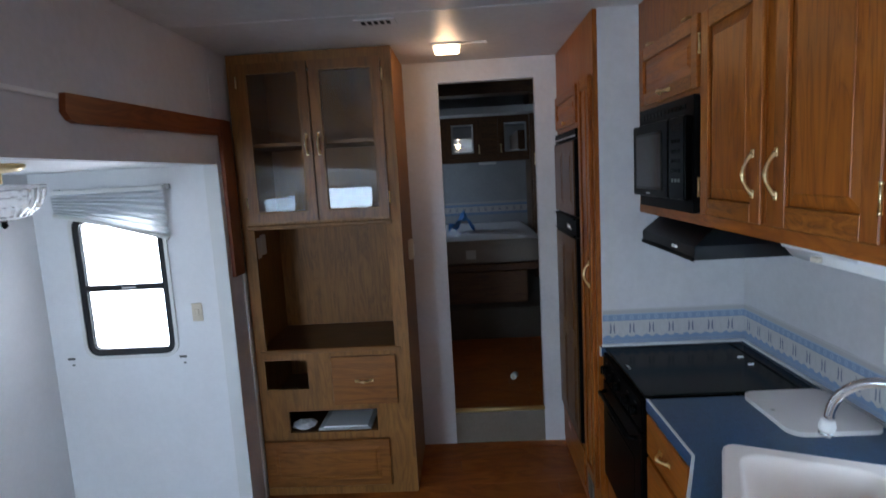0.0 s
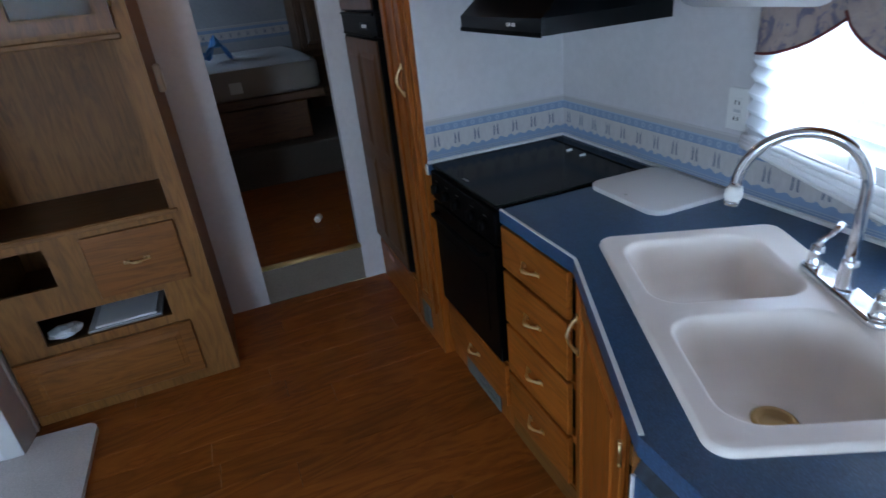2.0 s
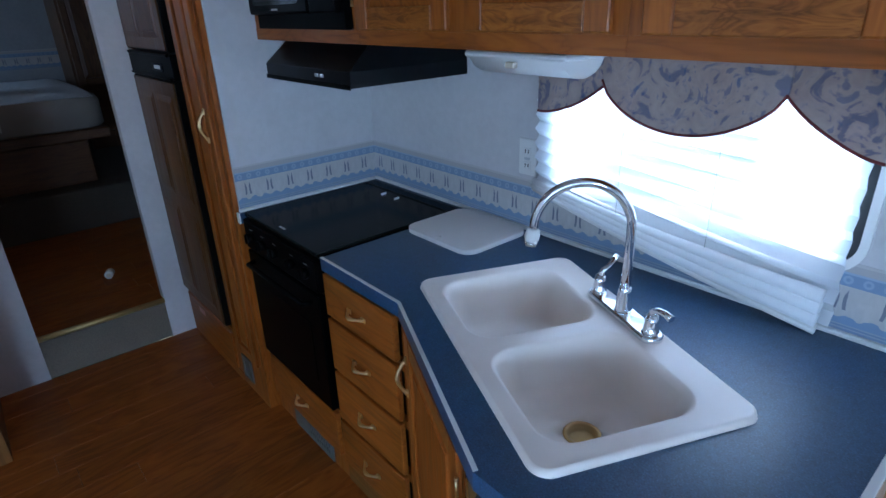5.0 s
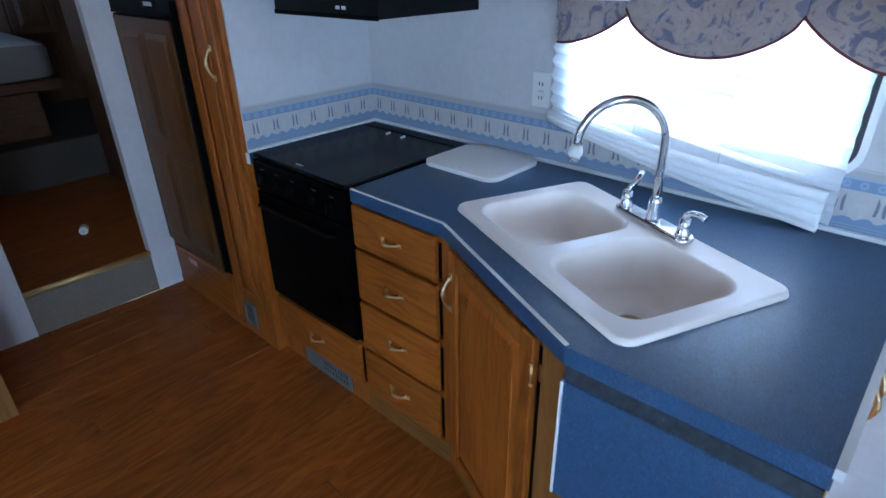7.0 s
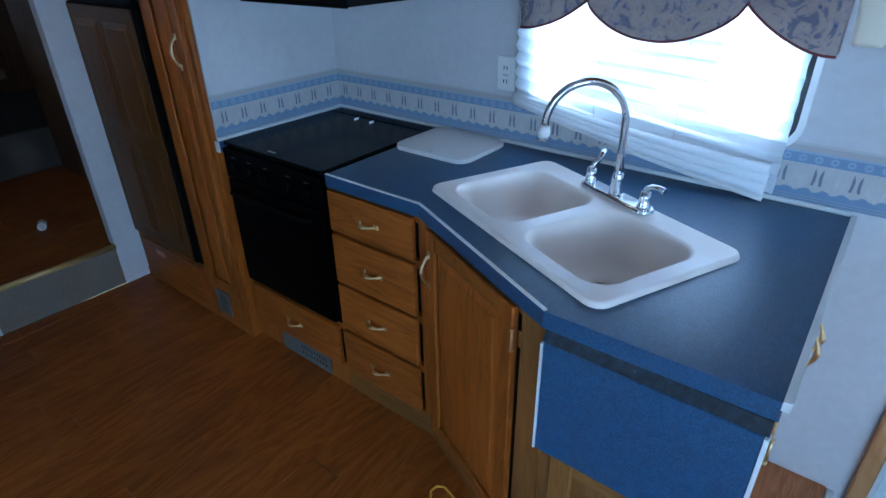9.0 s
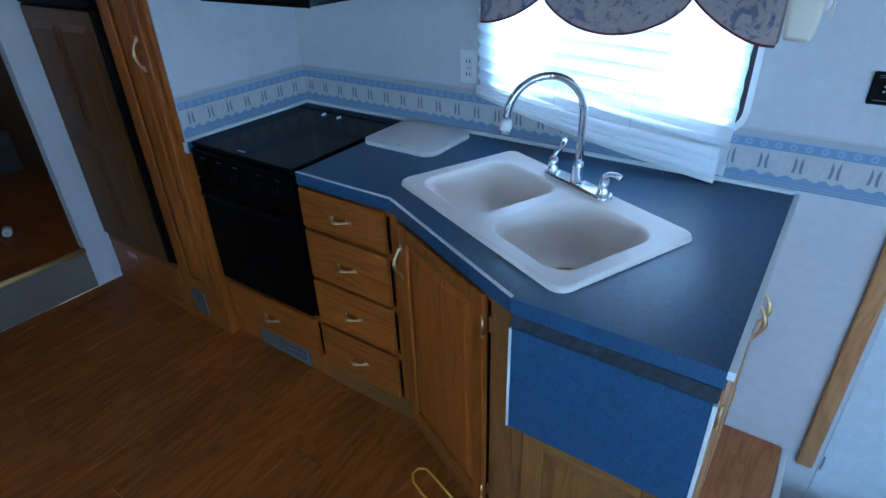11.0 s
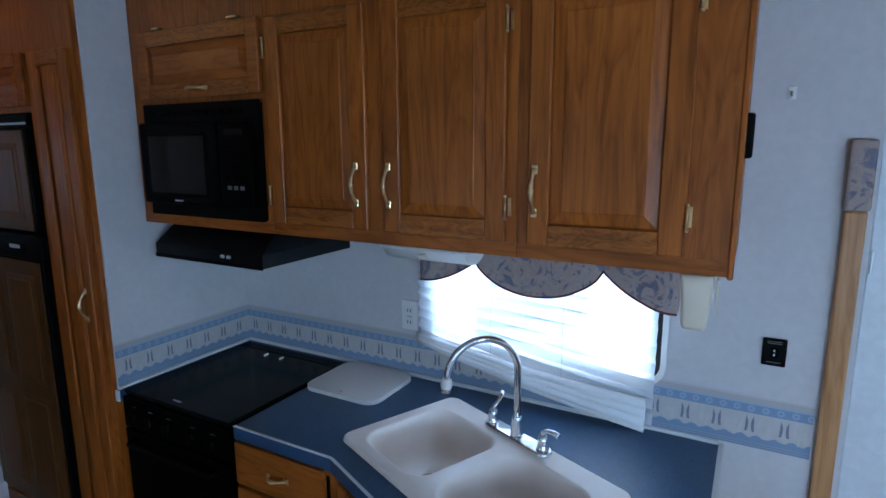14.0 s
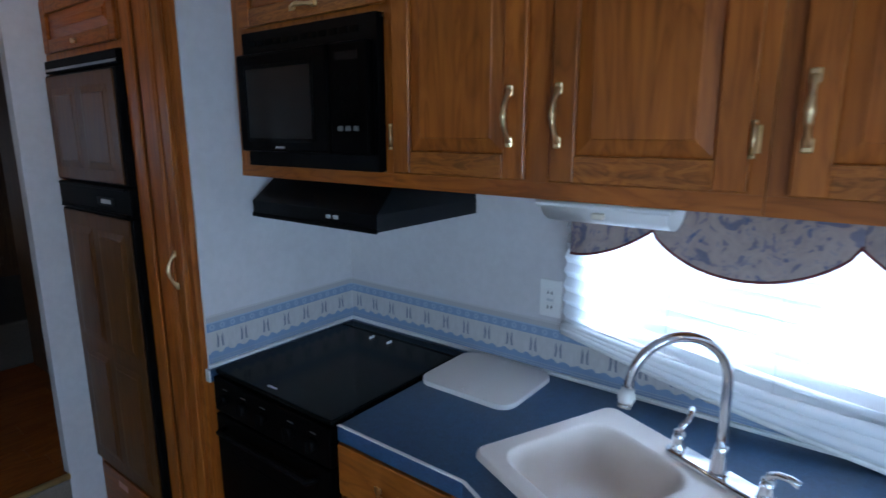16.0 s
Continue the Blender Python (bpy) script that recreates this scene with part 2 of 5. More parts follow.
link(shade_mat, tr.outputs[0], mx.inputs[2])
link(shade_mat, mx.outputs[0], shade_mat.node_tree.nodes["Material Output"].inputs[0])

# Cloth that passes less light, for the shadow bands of the pleats.
dim_band_mat = mat("dim_band_cloth", (0.86, 0.87, 0.88), 0.8)
tr = node(dim_band_mat, "ShaderNodeBsdfTranslucent", Color=(0.80, 0.86, 0.92, 1))
mx = node(dim_band_mat, "ShaderNodeMixShader", Fac=0.16)
link(dim_band_mat, dim_band_mat.node_tree.nodes["Principled BSDF"].outputs[0], mx.inputs[1])
link(dim_band_mat, tr.outputs[0], mx.inputs[2])
link(dim_band_mat, mx.outputs[0], dim_band_mat.node_tree.nodes["Material Output"].inputs[0])
fold_mat = mat("gathered_shade_cloth", (0.86, 0.87, 0.88), 0.8)
bump(fold_mat, noisy(fold_mat, (60, 60, 220), 1.0, 2.0), 0.3, 0.002)


def border_material(name):
    """Wallpaper border: blue stripes, cream swags with tulips, a row of rosettes, a grey cornice."""
    m = mat(name, (0.6, 0.6, 0.6), 0.7)
    tc = m.node_tree.nodes.new("ShaderNodeTexCoord")
    sp = m.node_tree.nodes.new("ShaderNodeSeparateXYZ")
    link(m, tc.outputs["Object"], sp.inputs[0])
    x, z = sp.outputs[0], sp.outputs[2]
    wob = noisy(m, (70, 70, 70), 1.0, 3.0, 0.0, False)
    p = calc(m, "SUBTRACT", calc(m, "FRACT", calc(m, "DIVIDE", x, 0.085)), 0.5)
    ap = calc(m, "ABSOLUTE", p)
    blue, pale_blue, cream, white, grey = (0.21, 0.30, 0.45), (0.34, 0.43, 0.56), (0.50, 0.48, 0.46), (0.64, 0.62, 0.60), (0.45, 0.43, 0.42)
    ink = (0.115, 0.14, 0.21)
    c = mixed(m, calc(m, "GREATER_THAN", z, 0.016), (0.30, 0.36, 0.44), blue)
    for z0 in (0.004, 0.011):
        near = calc(m, "LESS_THAN", calc(m, "ABSOLUTE", calc(m, "SUBTRACT", z, z0)), 0.0018)
        c = mixed(m, near, c, (0.19, 0.26, 0.38))
    # swag with a scalloped foot and soft folds
    dip = calc(m, "MULTIPLY", calc(m, "COSINE", calc(m, "MULTIPLY", p, 12.566)), 0.0045)
    edge = calc(m, "SUBTRACT", calc(m, "MULTIPLY_ADD", wob, 0.014, 0.027), dip)
    swag = calc(m, "GREATER_THAN", z, edge)
    folds = noisy(m, (75, 75, 26), 1.0, 3.0, 0.6, False)
    drape = calc(m, "SUBTRACT", 1.0, calc(m, "MULTIPLY", calc(m, "LESS_THAN", z, 0.074), calc(m, "GREATER_THAN", ap, 0.24)))
    body = mixed(m, ramp(m, folds, (0.34, (0, 0, 0)), (0.70, (1, 1, 1))), cream, (0.57, 0.55, 0.53))
    c = mixed(m, swag, c, mixed(m, calc(m, "MULTIPLY", drape, 0.35), body, cream))
    # a pair of slim leaves that lean apart above a small cup
    tz = calc(m, "DIVIDE", calc(m, "SUBTRACT", z, 0.071), 0.023)
    lean = calc(m, "MULTIPLY_ADD", calc(m, "MULTIPLY", tz, tz), 0.028, 0.085)
    width = calc(m, "MULTIPLY", calc(m, "SUBTRACT", 1.05, tz), 0.06)
    width = calc(m, "MULTIPLY", calc(m, "MINIMUM", width, 0.042), calc(m, "GREATER_THAN", tz, -1.0))
    leaf = calc(m, "LESS_THAN", calc(m, "ABSOLUTE", calc(m, "SUBTRACT", ap, lean)), width)
    c = mixed(m, calc(m, "MULTIPLY", leaf, 0.8), c, ink)
    # rosette row
    row = calc(m, "GREATER_THAN", z, 0.103)
    c = mixed(m, row, c, blue)
    q = calc(m, "MULTIPLY", calc(m, "SUBTRACT", calc(m, "FRACT", calc(m, "DIVIDE", x, 0.036)), 0.5), 0.036)
    dz = calc(m, "SUBTRACT", z, 0.117)
    rad = calc(m, "SQRT", calc(m, "ADD", calc(m, "MULTIPLY", q, q), calc(m, "MULTIPLY", dz, dz)))
    ring = calc(m, "MULTIPLY", calc(m, "LESS_THAN", rad, 0.0095), calc(m, "GREATER_THAN", rad, 0.004))
    c = mixed(m, calc(m, "MULTIPLY", ring, 0.7), c, pale_blue)
    # cornice
    c = mixed(m, calc(m, "GREATER_THAN", z, 0.129), c, pale_blue)
    c = mixed(m, calc(m, "GREATER_THAN", z, 0.134), c, grey)
    c = mixed(m, calc(m, "GREATER_THAN", z, 0.150), c, (0.55, 0.53, 0.51))
    base(m, c)
    return m


border_mat = border_material("border_print")


# ---- building tools ----
def box(bm, x0, x1, y0, y1, z0, z1, r=0.0, seg=1):
    vs = [bm.verts.new((x, y, z)) for x in (x0, x1) for y in (y0, y1) for z in (z0, z1)]
    fs = [bm.faces.new([vs[i] for i in q]) for q in ((0, 1, 3, 2), (4, 6, 7, 5), (0, 4, 5, 1), (2, 3, 7, 6), (0, 2, 6, 4), (1, 5, 7, 3))]
    if r:
        es = list({e for f in fs for e in f.edges})
        bmesh.ops.bevel(bm, geom=es, offset=r, segments=seg, affect="EDGES", profile=0.5)
    return bm


def B(*a, **k):
    return box(bmesh.new(), *a, **k)


def tube(bm, pts, radii, n=10, cap=True):
    """A round tube through points; radii one or many."""
    pts = [Vector(p) for p in pts]
    if isinstance(radii, (int, float)):
        radii = [radii] * len(pts)
    rings, side = [], None
    for i, p in enumerate(pts):
        d = (pts[min(i + 1, len(pts) - 1)] - pts[max(i - 1, 0)]).normalized()
        if side is None:
            side = d.orthogonal().normalized()
        side = (side - d * side.dot(d)).normalized()
        up = d.cross(side)
        rings.append([bm.verts.new(p + radii[i] * (math.cos(a) * side + math.sin(a) * up)) for a in (2 * math.pi * k / n for k in range(n))])
    for a, b in zip(rings, rings[1:]):
        for k in range(n):
            f = bm.faces.new((a[k], a[(k + 1) % n], b[(k + 1) % n], b[k]))
            f.smooth = True
    if cap:
        bm.faces.new(rings[0][::-1])
        bm.faces.new(rings[-1])
    return bm


def T(pts, radii, n=10):
    return tube(bmesh.new(), pts, radii, n)


def plate(bm, x0, x1, z0, z1, y0, y1, holes=()):
    """An upright plate with rectangular holes (x0, x1, z0, z1)."""
    xs = sorted({x0, x1, *(v for h in holes for v in h[:2] if x0 < v < x1)})
    zs = sorted({z0, z1, *(v for h in holes for v in h[2:] if z0 < v < z1)})
    full = {(i, k) for i in range(len(xs) - 1) for k in range(len(zs) - 1)
            if not any(h[0] < (xs[i] + xs[i + 1]) / 2 < h[1] and h[2] < (zs[k] + zs[k + 1]) / 2 < h[3] for h in holes)}
    made = {}

    def v(i, k, y):
        key = (i, k, y)
        if key not in made:
            made[key] = bm.verts.new((xs[i], y, zs[k]))
        return made[key]
    for i, k in full:
        bm.faces.new((v(i, k, y0), v(i + 1, k, y0), v(i + 1, k + 1, y0), v(i, k + 1, y0)))
        bm.faces.new((v(i, k, y1), v(i, k + 1, y1), v(i + 1, k + 1, y1), v(i + 1, k, y1)))
        for di, dk, a, b in ((-1, 0, (i, k), (i, k + 1)), (1, 0, (i + 1, k + 1), (i + 1, k)), (0, -1, (i + 1, k), (i, k)), (0, 1, (i, k + 1), (i + 1, k + 1))):
            if (i + di, k + dk) not in full:
                bm.faces.new((v(*a, y0), v(*b, y0), v(*b, y1), v(*a, y1)))
    return bm


def rounded(cx, cy, hx, hy, r, n=6):
    """The outline of a rounded rectangle."""
    out = []
    for k, (sx, sy) in enumerate(((1, 1), (-1, 1), (-1, -1), (1, -1))):
        for i in range(n + 1):
            a = math.pi / 2 * (k + i / n)
            out.append((cx + sx * (hx - r) + r * math.cos(a), cy + sy * (hy - r) + r * math.sin(a)))
    return out


def filled(bm, outer, holes, z):
    edges = []
    loops = []
    for loop in (outer, *holes):
        vs = [bm.verts.new((x, y, z)) for x, y in loop]
        edges += [bm.edges.new((a, b)) for a, b in zip(vs, vs[1:] + vs[:1])]
        loops.append(vs)
    bmesh.ops.triangle_fill(bm, use_beauty=True, edges=edges, normal=(0, 0, 1))
    return loops


def bridge(bm, a, b, smooth=False):
    for i in range(len(a)):
        j = (i + 1) % len(a)
        f = bm.faces.new((a[i], a[j], b[j], b[i]))
        f.smooth = smooth


def slab(outer, holes, z0, z1):
    """A level slab of any outline, with holes through it."""
    bm = bmesh.new()
    top, low = filled(bm, outer, holes, z1), filled(bm, outer, holes, z0)
    for a, b in zip(top, low):
        bridge(bm, a, b)
    bmesh.ops.recalc_face_normals(bm, faces=bm.faces)
    return bm


def ring_of(outer, inner, y0, y1):
    """An upright ring between two outlines in x and z, from y0 to y1."""
    bm = bmesh.new()
    o0, o1, i0, i1 = ([bm.verts.new((x, y, z)) for x, z in loop] for loop, y in ((outer, y0), (outer, y1), (inner, y0), (inner, y1)))
    for a, b in ((o0, o1), (i1, i0), (i0, o0), (o1, i1)):
        bridge(bm, a, b)
    bmesh.ops.recalc_face_normals(bm, faces=bm.faces)
    return bm


def thing(name, m, label, category, group="", kind=""):
    ob = new(name)
    ob.empty_display_size = 0.05
    ob.matrix_world = m if isinstance(m, Matrix) else Matrix.Translation(m)
    return tagged(ob, label, category, group, kind)


def part(name, bm, material, parent=None, label="", m=None):
    if m is not None:
        bm.transform(m)
    me = bpy.data.meshes.new(name)
    bmesh.ops.recalc_face_normals(bm, faces=bm.faces)
    bm.to_mesh(me)
    bm.free()
    me.materials.append(material)
    ob = new(name, me)
    if parent is not None:
        ob.parent = parent
    return tagged(ob, label)


def solo(name, bm, material, label, category, group="", kind=""):
    return tagged(part(name, bm, material), label, category, group, kind)


def structure(name, bm, material, label):
    return tagged(part(name, bm, material), label, "structure", kind="structure")


def disc(bm, r, y0, y1, x=0, z=0, n=16):
    """A short cylinder along y."""
    a = [bm.verts.new((x + r * math.cos(t), y0, z + r * math.sin(t))) for t in (2 * math.pi * k / n for k in range(n))]
    b = [bm.verts.new((v.co.x, y1, v.co.z)) for v in a]
    bridge(bm, a, b, True)
    bm.faces.new(a)
    bm.faces.new(b[::-1])
    return bm


def pull(length=0.10, upright=True):
    """An arched brass pull, proud of the plane y = 0 towards -y."""
    bm = bmesh.new()
    n = 22
    pts, rad = [], []
    for i in range(n + 1):
        t = i / n
        pts.append((0, -0.003 - 0.023 * math.sin(math.pi * t) ** 0.85, (t - 0.5) * length * 0.86))
        mid_bulge = math.exp(-((t - 0.5) / 0.11) ** 2)
        collar = math.exp(-((abs(t - 0.5) - 0.17) / 0.035) ** 2)
        rad.append(0.0040 + 0.0030 * mid_bulge + 0.0016 * collar + 0.0030 * abs(2 * t - 1) ** 5)
    tube(bm, pts, rad, 8)
    for s in (-1, 1):
        box(bm, -0.0075, 0.0075, -0.005, 0, s * length * 0.44 - 0.011, s * length * 0.44 + 0.011, 0.002)
    if not upright:
        bm.transform(Matrix.Rotation(math.pi / 2, 4, "Y"))
    return bm


def raised(bm, x0, x1, z0, z1, y_low, y_high, slope):
    """A raised field with sloped edges, facing -y."""
    a = [bm.verts.new((x, y_low, z)) for x, z in ((x0, z0), (x1, z0), (x1, z1), (x0, z1))]
    g = slope * 0.12
    b = [bm.verts.new((x, y_low - 0.001, z)) for x, z in ((x0 + g, z0 + g), (x1 - g, z0 + g), (x1 - g, z1 - g), (x0 + g, z1 - g))]
    c = [bm.verts.new((x, y_high + 0.002, z)) for x, z in ((x0 + slope, z0 + slope), (x1 - slope, z0 + slope), (x1 - slope, z1 - slope), (x0 + slope, z1 - slope))]
    s2 = slope + 0.002
    d = [bm.verts.new((x, y_high, z)) for x, z in ((x0 + s2, z0 + s2), (x1 - s2, z0 + s2), (x1 - s2, z1 - s2), (x0 + s2, z1 - s2))]
    for p, q in ((a, b), (b, c), (c, d)):
        bridge(bm, p, q)
    bm.faces.new(d)
    return bm


def panel_door(parent, x0, x1, z0, z1, y=0.0, mz=None, mx=None, handle=None, hinges="", rail=0.052, name="door", thick=0.019, label=""):
    """A framed door with a raised field; its back lies at y, its front towards -y."""
    mz, mx = mz or oak_z, mx or oak_x
    f = y - thick
    d = part(name, B(x0 + 0.004, x1 - 0.004, y - 0.0055, y, z0 + 0.004, z1 - 0.004), mz, parent, label)
    for a, b in ((x0, x0 + rail), (x1 - rail, x1)):
        part("stile", B(a, b, f, y - 0.0058, z0, z1, 0.003), mz, d)
    for a, b in ((z0, z0 + rail), (z1 - rail, z1)):
        part("rail", B(x0 + rail, x1 - rail, f + 0.0005, y - 0.0058, a, b, 0.002), oak_rail if mx is oak_x else mx, d)
    lip = bmesh.new()
    raised(lip, x0 + rail, x1 - rail, z0 + rail, z1 - rail, y - 0.007, y - thick + 0.002, 0.030)
    part("panel", lip, mz if z1 - z0 > x1 - x0 else mx, d)
    if handle:
        hx, hz, upright = handle
        part("handle", pull(0.115 if upright else 0.10, upright), brass, d, "polished brass pull", Matrix.Translation((hx, f, hz)))
    for side in hinges:
        hx = x0 - 0.004 if side == "l" else x1 + 0.004
        for hz in (z0 + 0.085, z1 - 0.085):
            hb = bmesh.new()
            tube(hb, [(hx, f - 0.002, hz - 0.024), (hx, f - 0.002, hz + 0.024)], 0.0035, 8)
            for dz in (-0.027, 0.027):
                tube(hb, [(hx, f - 0.002, hz + dz - 0.003), (hx, f - 0.002, hz + dz + 0.003)], 0.0045, 8)
            s = 1 if side == "l" else -1
            box(hb, min(hx, hx - s * 0.008), max(hx, hx - s * 0.008), f + thick - 0.003, f + thick - 0.0005, hz - 0.022, hz + 0.022)
            part("hinge", hb, brass, d, "brass hinge")
    return d


def slab_drawer(parent, x0, x1, z0, z1, y=0.0, handle=True, mx=None, name="drawer"):
    f = y - 0.019
    d = part(name, B(x0, x1, f, y, z0, z1, 0.004, 2), mx or oak_x, parent)
    if handle:
        part("handle", pull(0.085, False), brass, d, "polished brass pull", Matrix.Translation(((x0 + x1) / 2, f, (z0 + z1) / 2)))
    return d


def facing_x(x, y, z=0.0):
    """Local x runs towards -y, local -y faces the room at -x."""
    return pose(x, y, z, 0, 0, -90)


# ---- structure ----
CEIL = 2.34
WIN = (0.87, 1.67, 1.055, 1.56)
bm = plate(bmesh.new(), -3.58, 2.8, -0.35, CEIL, 0, 0.06, [(-WIN[1], -WIN[0], WIN[2], WIN[3]), (-0.40, 0.22, -0.30, 1.95)])
structure("wall_east", bm, wallpaper, "off-white wallpapered kitchen side wall with a window").matrix_world = pose(1.335, 0, 0, 0, 0, -90)
structure("wall_north", plate(bmesh.new(), -1.25, 1.40, 0, CEIL, 3.555, 3.615, [(0.018, 0.578, -0.01, 2.222)]), wallpaper, "wallpapered partition with a tall doorway to the bedroom")
structure("wall_stub_foot", B(0.770, 1.334, 2.617, 2.650, 0, 0.8595), wallpaper, "wall behind the range")
structure("wall_stub", B(0.722, 1.334, 2.617, 2.650, 0.86, CEIL), wallpaper, "off-white wallpapered end wall beside the cooktop")
structure("wall_south", plate(bmesh.new(), -1.4, 1.40, -0.35, CEIL, -2.68, -2.62, [(-0.6, 0.8, 1.05, 1.85)]), wallpaper, "wallpapered rear wall with a window")
bm = plate(bmesh.new(), -2.834, 2.62, 0, CEIL, 0, 0.06, [(-2.834, 2.25, -1, 1.803)])
structure("wall_west", bm, wallpaper, "wallpapered side wall with the slide-out opening").matrix_world = pose(-1.082, 0, 0, 0, 0, -90)
structure("wall_west_return", B(-1.082, -1.018, 2.836, 3.02, 0, 1.803), wallpaper, "wallpapered edge of the slide-out opening")
structure("wall_west_header_end", B(-1.082, -1.022, 2.836, 3.555, 1.803, CEIL), wallpaper, "wallpapered wall above the slide-out corner")
structure("wall_west_rear", B(-1.082, -1.022, 3.02, 3.555, 0, 1.803), wallpaper, "wallpapered wall behind the hutch")
structure("ceiling", B(-1.40, 1.40, -2.68, 3.62, CEIL, CEIL + 0.05), ceiling_mat, "pale grey vinyl ceiling")
for y in (2.50, 1.28, 0.06):
    structure("ceiling_seam_trim", B(-1.02, 1.334, y - 0.010, y + 0.010, CEIL - 0.003, CEIL, 0.001), ceiling_mat, "thin pale ceiling seam strip")
# slide-out room
S_END, S_OUT, S_TOP = 2.835, -1.955, 1.805
bm = plate(bmesh.new(), S_OUT, -1.084, 0, S_TOP, S_END, S_END + 0.05, [(-1.765, -1.325, 0.895, 1.585)])
structure("wall_slide_end", bm, slide_paper, "white end wall of the slide-out with a small window")
bm = plate(bmesh.new(), -S_END - 0.05, 2.35, 0, S_TOP, 0, 0.05, [(-2.42, -1.0, 0.80, 1.55), (0.0, 1.6, 0.80, 1.55)])
structure("wall_slide_outer", bm, slide_paper, "white outer wall of the slide-out with a wide window").matrix_world = pose(S_OUT - 0.05, 0, 0, 0, 0, -90)
structure("wall_slide_near", plate(bmesh.new(), S_OUT, -1.084, 0, S_TOP, -2.35, -2.30, [(-1.88, -1.16, 0.90, 1.60)]), slide_paper, "white near end wall of the slide-out")
structure("ceiling_slide", B(S_OUT - 0.05, -1.084, -2.35, S_END + 0.05, S_TOP, S_TOP + 0.05), slide_paper, "white slide-out ceiling")
structure("slide_corner_bead", B(-1.086, -1.018, 2.829, 2.8345, 0.02, 1.80, 0.001), white_trim, "white edge strip of the slide-out end wall")
# slide-out carpet with a rounded lip over the floor
lip = [(-2.0, -2.30), (-0.765, -2.30), (-0.765, 2.86)] + [(-0.815 + 0.05 * math.cos(a), 2.86 + 0.05 * math.sin(a)) for a in (0.4, 0.8, 1.2, 1.57)] + [(-1.0, 2.925), (-1.016, 2.834), (-2.0, 2.834)]
structure("floor_slide_carpet", slab(lip, (), 0.0, 0.022), carpet_mat, "worn beige carpet of the slide-out floor")
# bedroom
BF = 0.22
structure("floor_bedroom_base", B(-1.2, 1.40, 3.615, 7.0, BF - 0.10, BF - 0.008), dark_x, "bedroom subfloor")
structure("bedroom_step", B(-0.9, 1.40, 5.05, 6.95, BF - 0.004, 0.50, 0.015, 2), dim_bed_carpet, "carpeted raised bedroom platform")
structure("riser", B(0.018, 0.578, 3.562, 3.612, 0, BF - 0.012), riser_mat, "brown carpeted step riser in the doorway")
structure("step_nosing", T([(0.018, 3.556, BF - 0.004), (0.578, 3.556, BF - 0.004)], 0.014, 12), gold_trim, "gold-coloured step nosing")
structure("wall_bedroom_back", B(-1.2, 1.40, 6.95, 7.0, 0, 2.9), dim_bed_paper, "grey-blue wallpapered bedroom end wall")
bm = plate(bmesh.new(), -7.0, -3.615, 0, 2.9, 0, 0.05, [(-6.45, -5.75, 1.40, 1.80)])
structure("wall_bedroom_west", bm, dim_bed_paper, "bedroom side wall with an added unseen window").matrix_world = pose(-1.25, 0, 0, 0, 0, -90)
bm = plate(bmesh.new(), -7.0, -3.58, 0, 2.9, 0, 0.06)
structure("wall_bedroom_east", bm, dim_bed_paper, "grey-blue bedroom side wall").matrix_world = pose(1.335, 0, 0, 0, 0, -90)
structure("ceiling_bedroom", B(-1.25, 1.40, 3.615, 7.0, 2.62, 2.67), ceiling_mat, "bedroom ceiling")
structure("wall_bedroom_front", B(-1.25, 1.40, 3.56, 3.615, CEIL + 0.05, 2.9), dim_bed_paper, "wall above the partition")
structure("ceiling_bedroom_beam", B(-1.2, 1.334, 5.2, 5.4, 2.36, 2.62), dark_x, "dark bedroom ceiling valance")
structure("bedroom_soffit", B(-1.2, 1.334, 6.2, 6.95, 2.29, 2.36), ceiling_mat, "pale soffit above the bedroom cupboards")
# ground and daylight outside
structure("ground", B(-60, 60, -60, 60, -0.9, -0.8), pile("dry_grass", (0.20, 0.19, 0.11)), "dry ground outside")
structure("subfloor", slab([(-1.1, -2.68), (1.38, -2.68), (1.38, -0.30), (1.0, -0.30), (1.0, 0.49), (1.38, 0.49), (1.38, 3.56), (-1.1, 3.56)], (), -0.10, -0.010), shadow_black, "dark subfloor under the planks")
structure("stepwell", B(0.96, 1.38, -0.30, 0.49, -0.34, -0.30), steel, "entry stepwell floor")
structure("stepwell_lining", B(0.995, 1.334, 0.488, 0.510, -0.30, 0.006, 0.003), white_trim, "white edge of the entry stepwell")
structure("stepwell_side", B(0.96, 0.995, -0.30, 0.51, -0.30, 0.004, 0.002), white_trim, "white side of the entry stepwell")
structure("stepwell_end", B(0.96, 1.334, -0.34, -0.302, -0.30, 0.0), white_trim, "white end of the entry stepwell")

structure("entry_landing", B(0.965, 1.333, 0.512, 0.707, 0.0005, 0.010, 0.002), landing_oak, "honey oak landing board beside the entry step")

# border wallpaper
structure("wallpaper_border_side", B(0, 2.147, -0.0015, 0, 0, 0.156), border_mat, "blue and cream wallpaper border with tulips").matrix_world = facing_x(1.3345, 2.617, 0.912)
structure("wallpaper_border_end", B(0, 0.6125, -0.0015, 0, 0, 0.156), border_mat, "blue and cream wallpaper border with tulips").matrix_world = pose(0.7225, 2.6165, 0.912)
structure("wallpaper_border_bedroom", B(0, 2.4, -0.0015, 0, 0, 0.156), border_mat, "blue and cream wallpaper border").matrix_world = pose(-1.1, 6.949, 1.18)

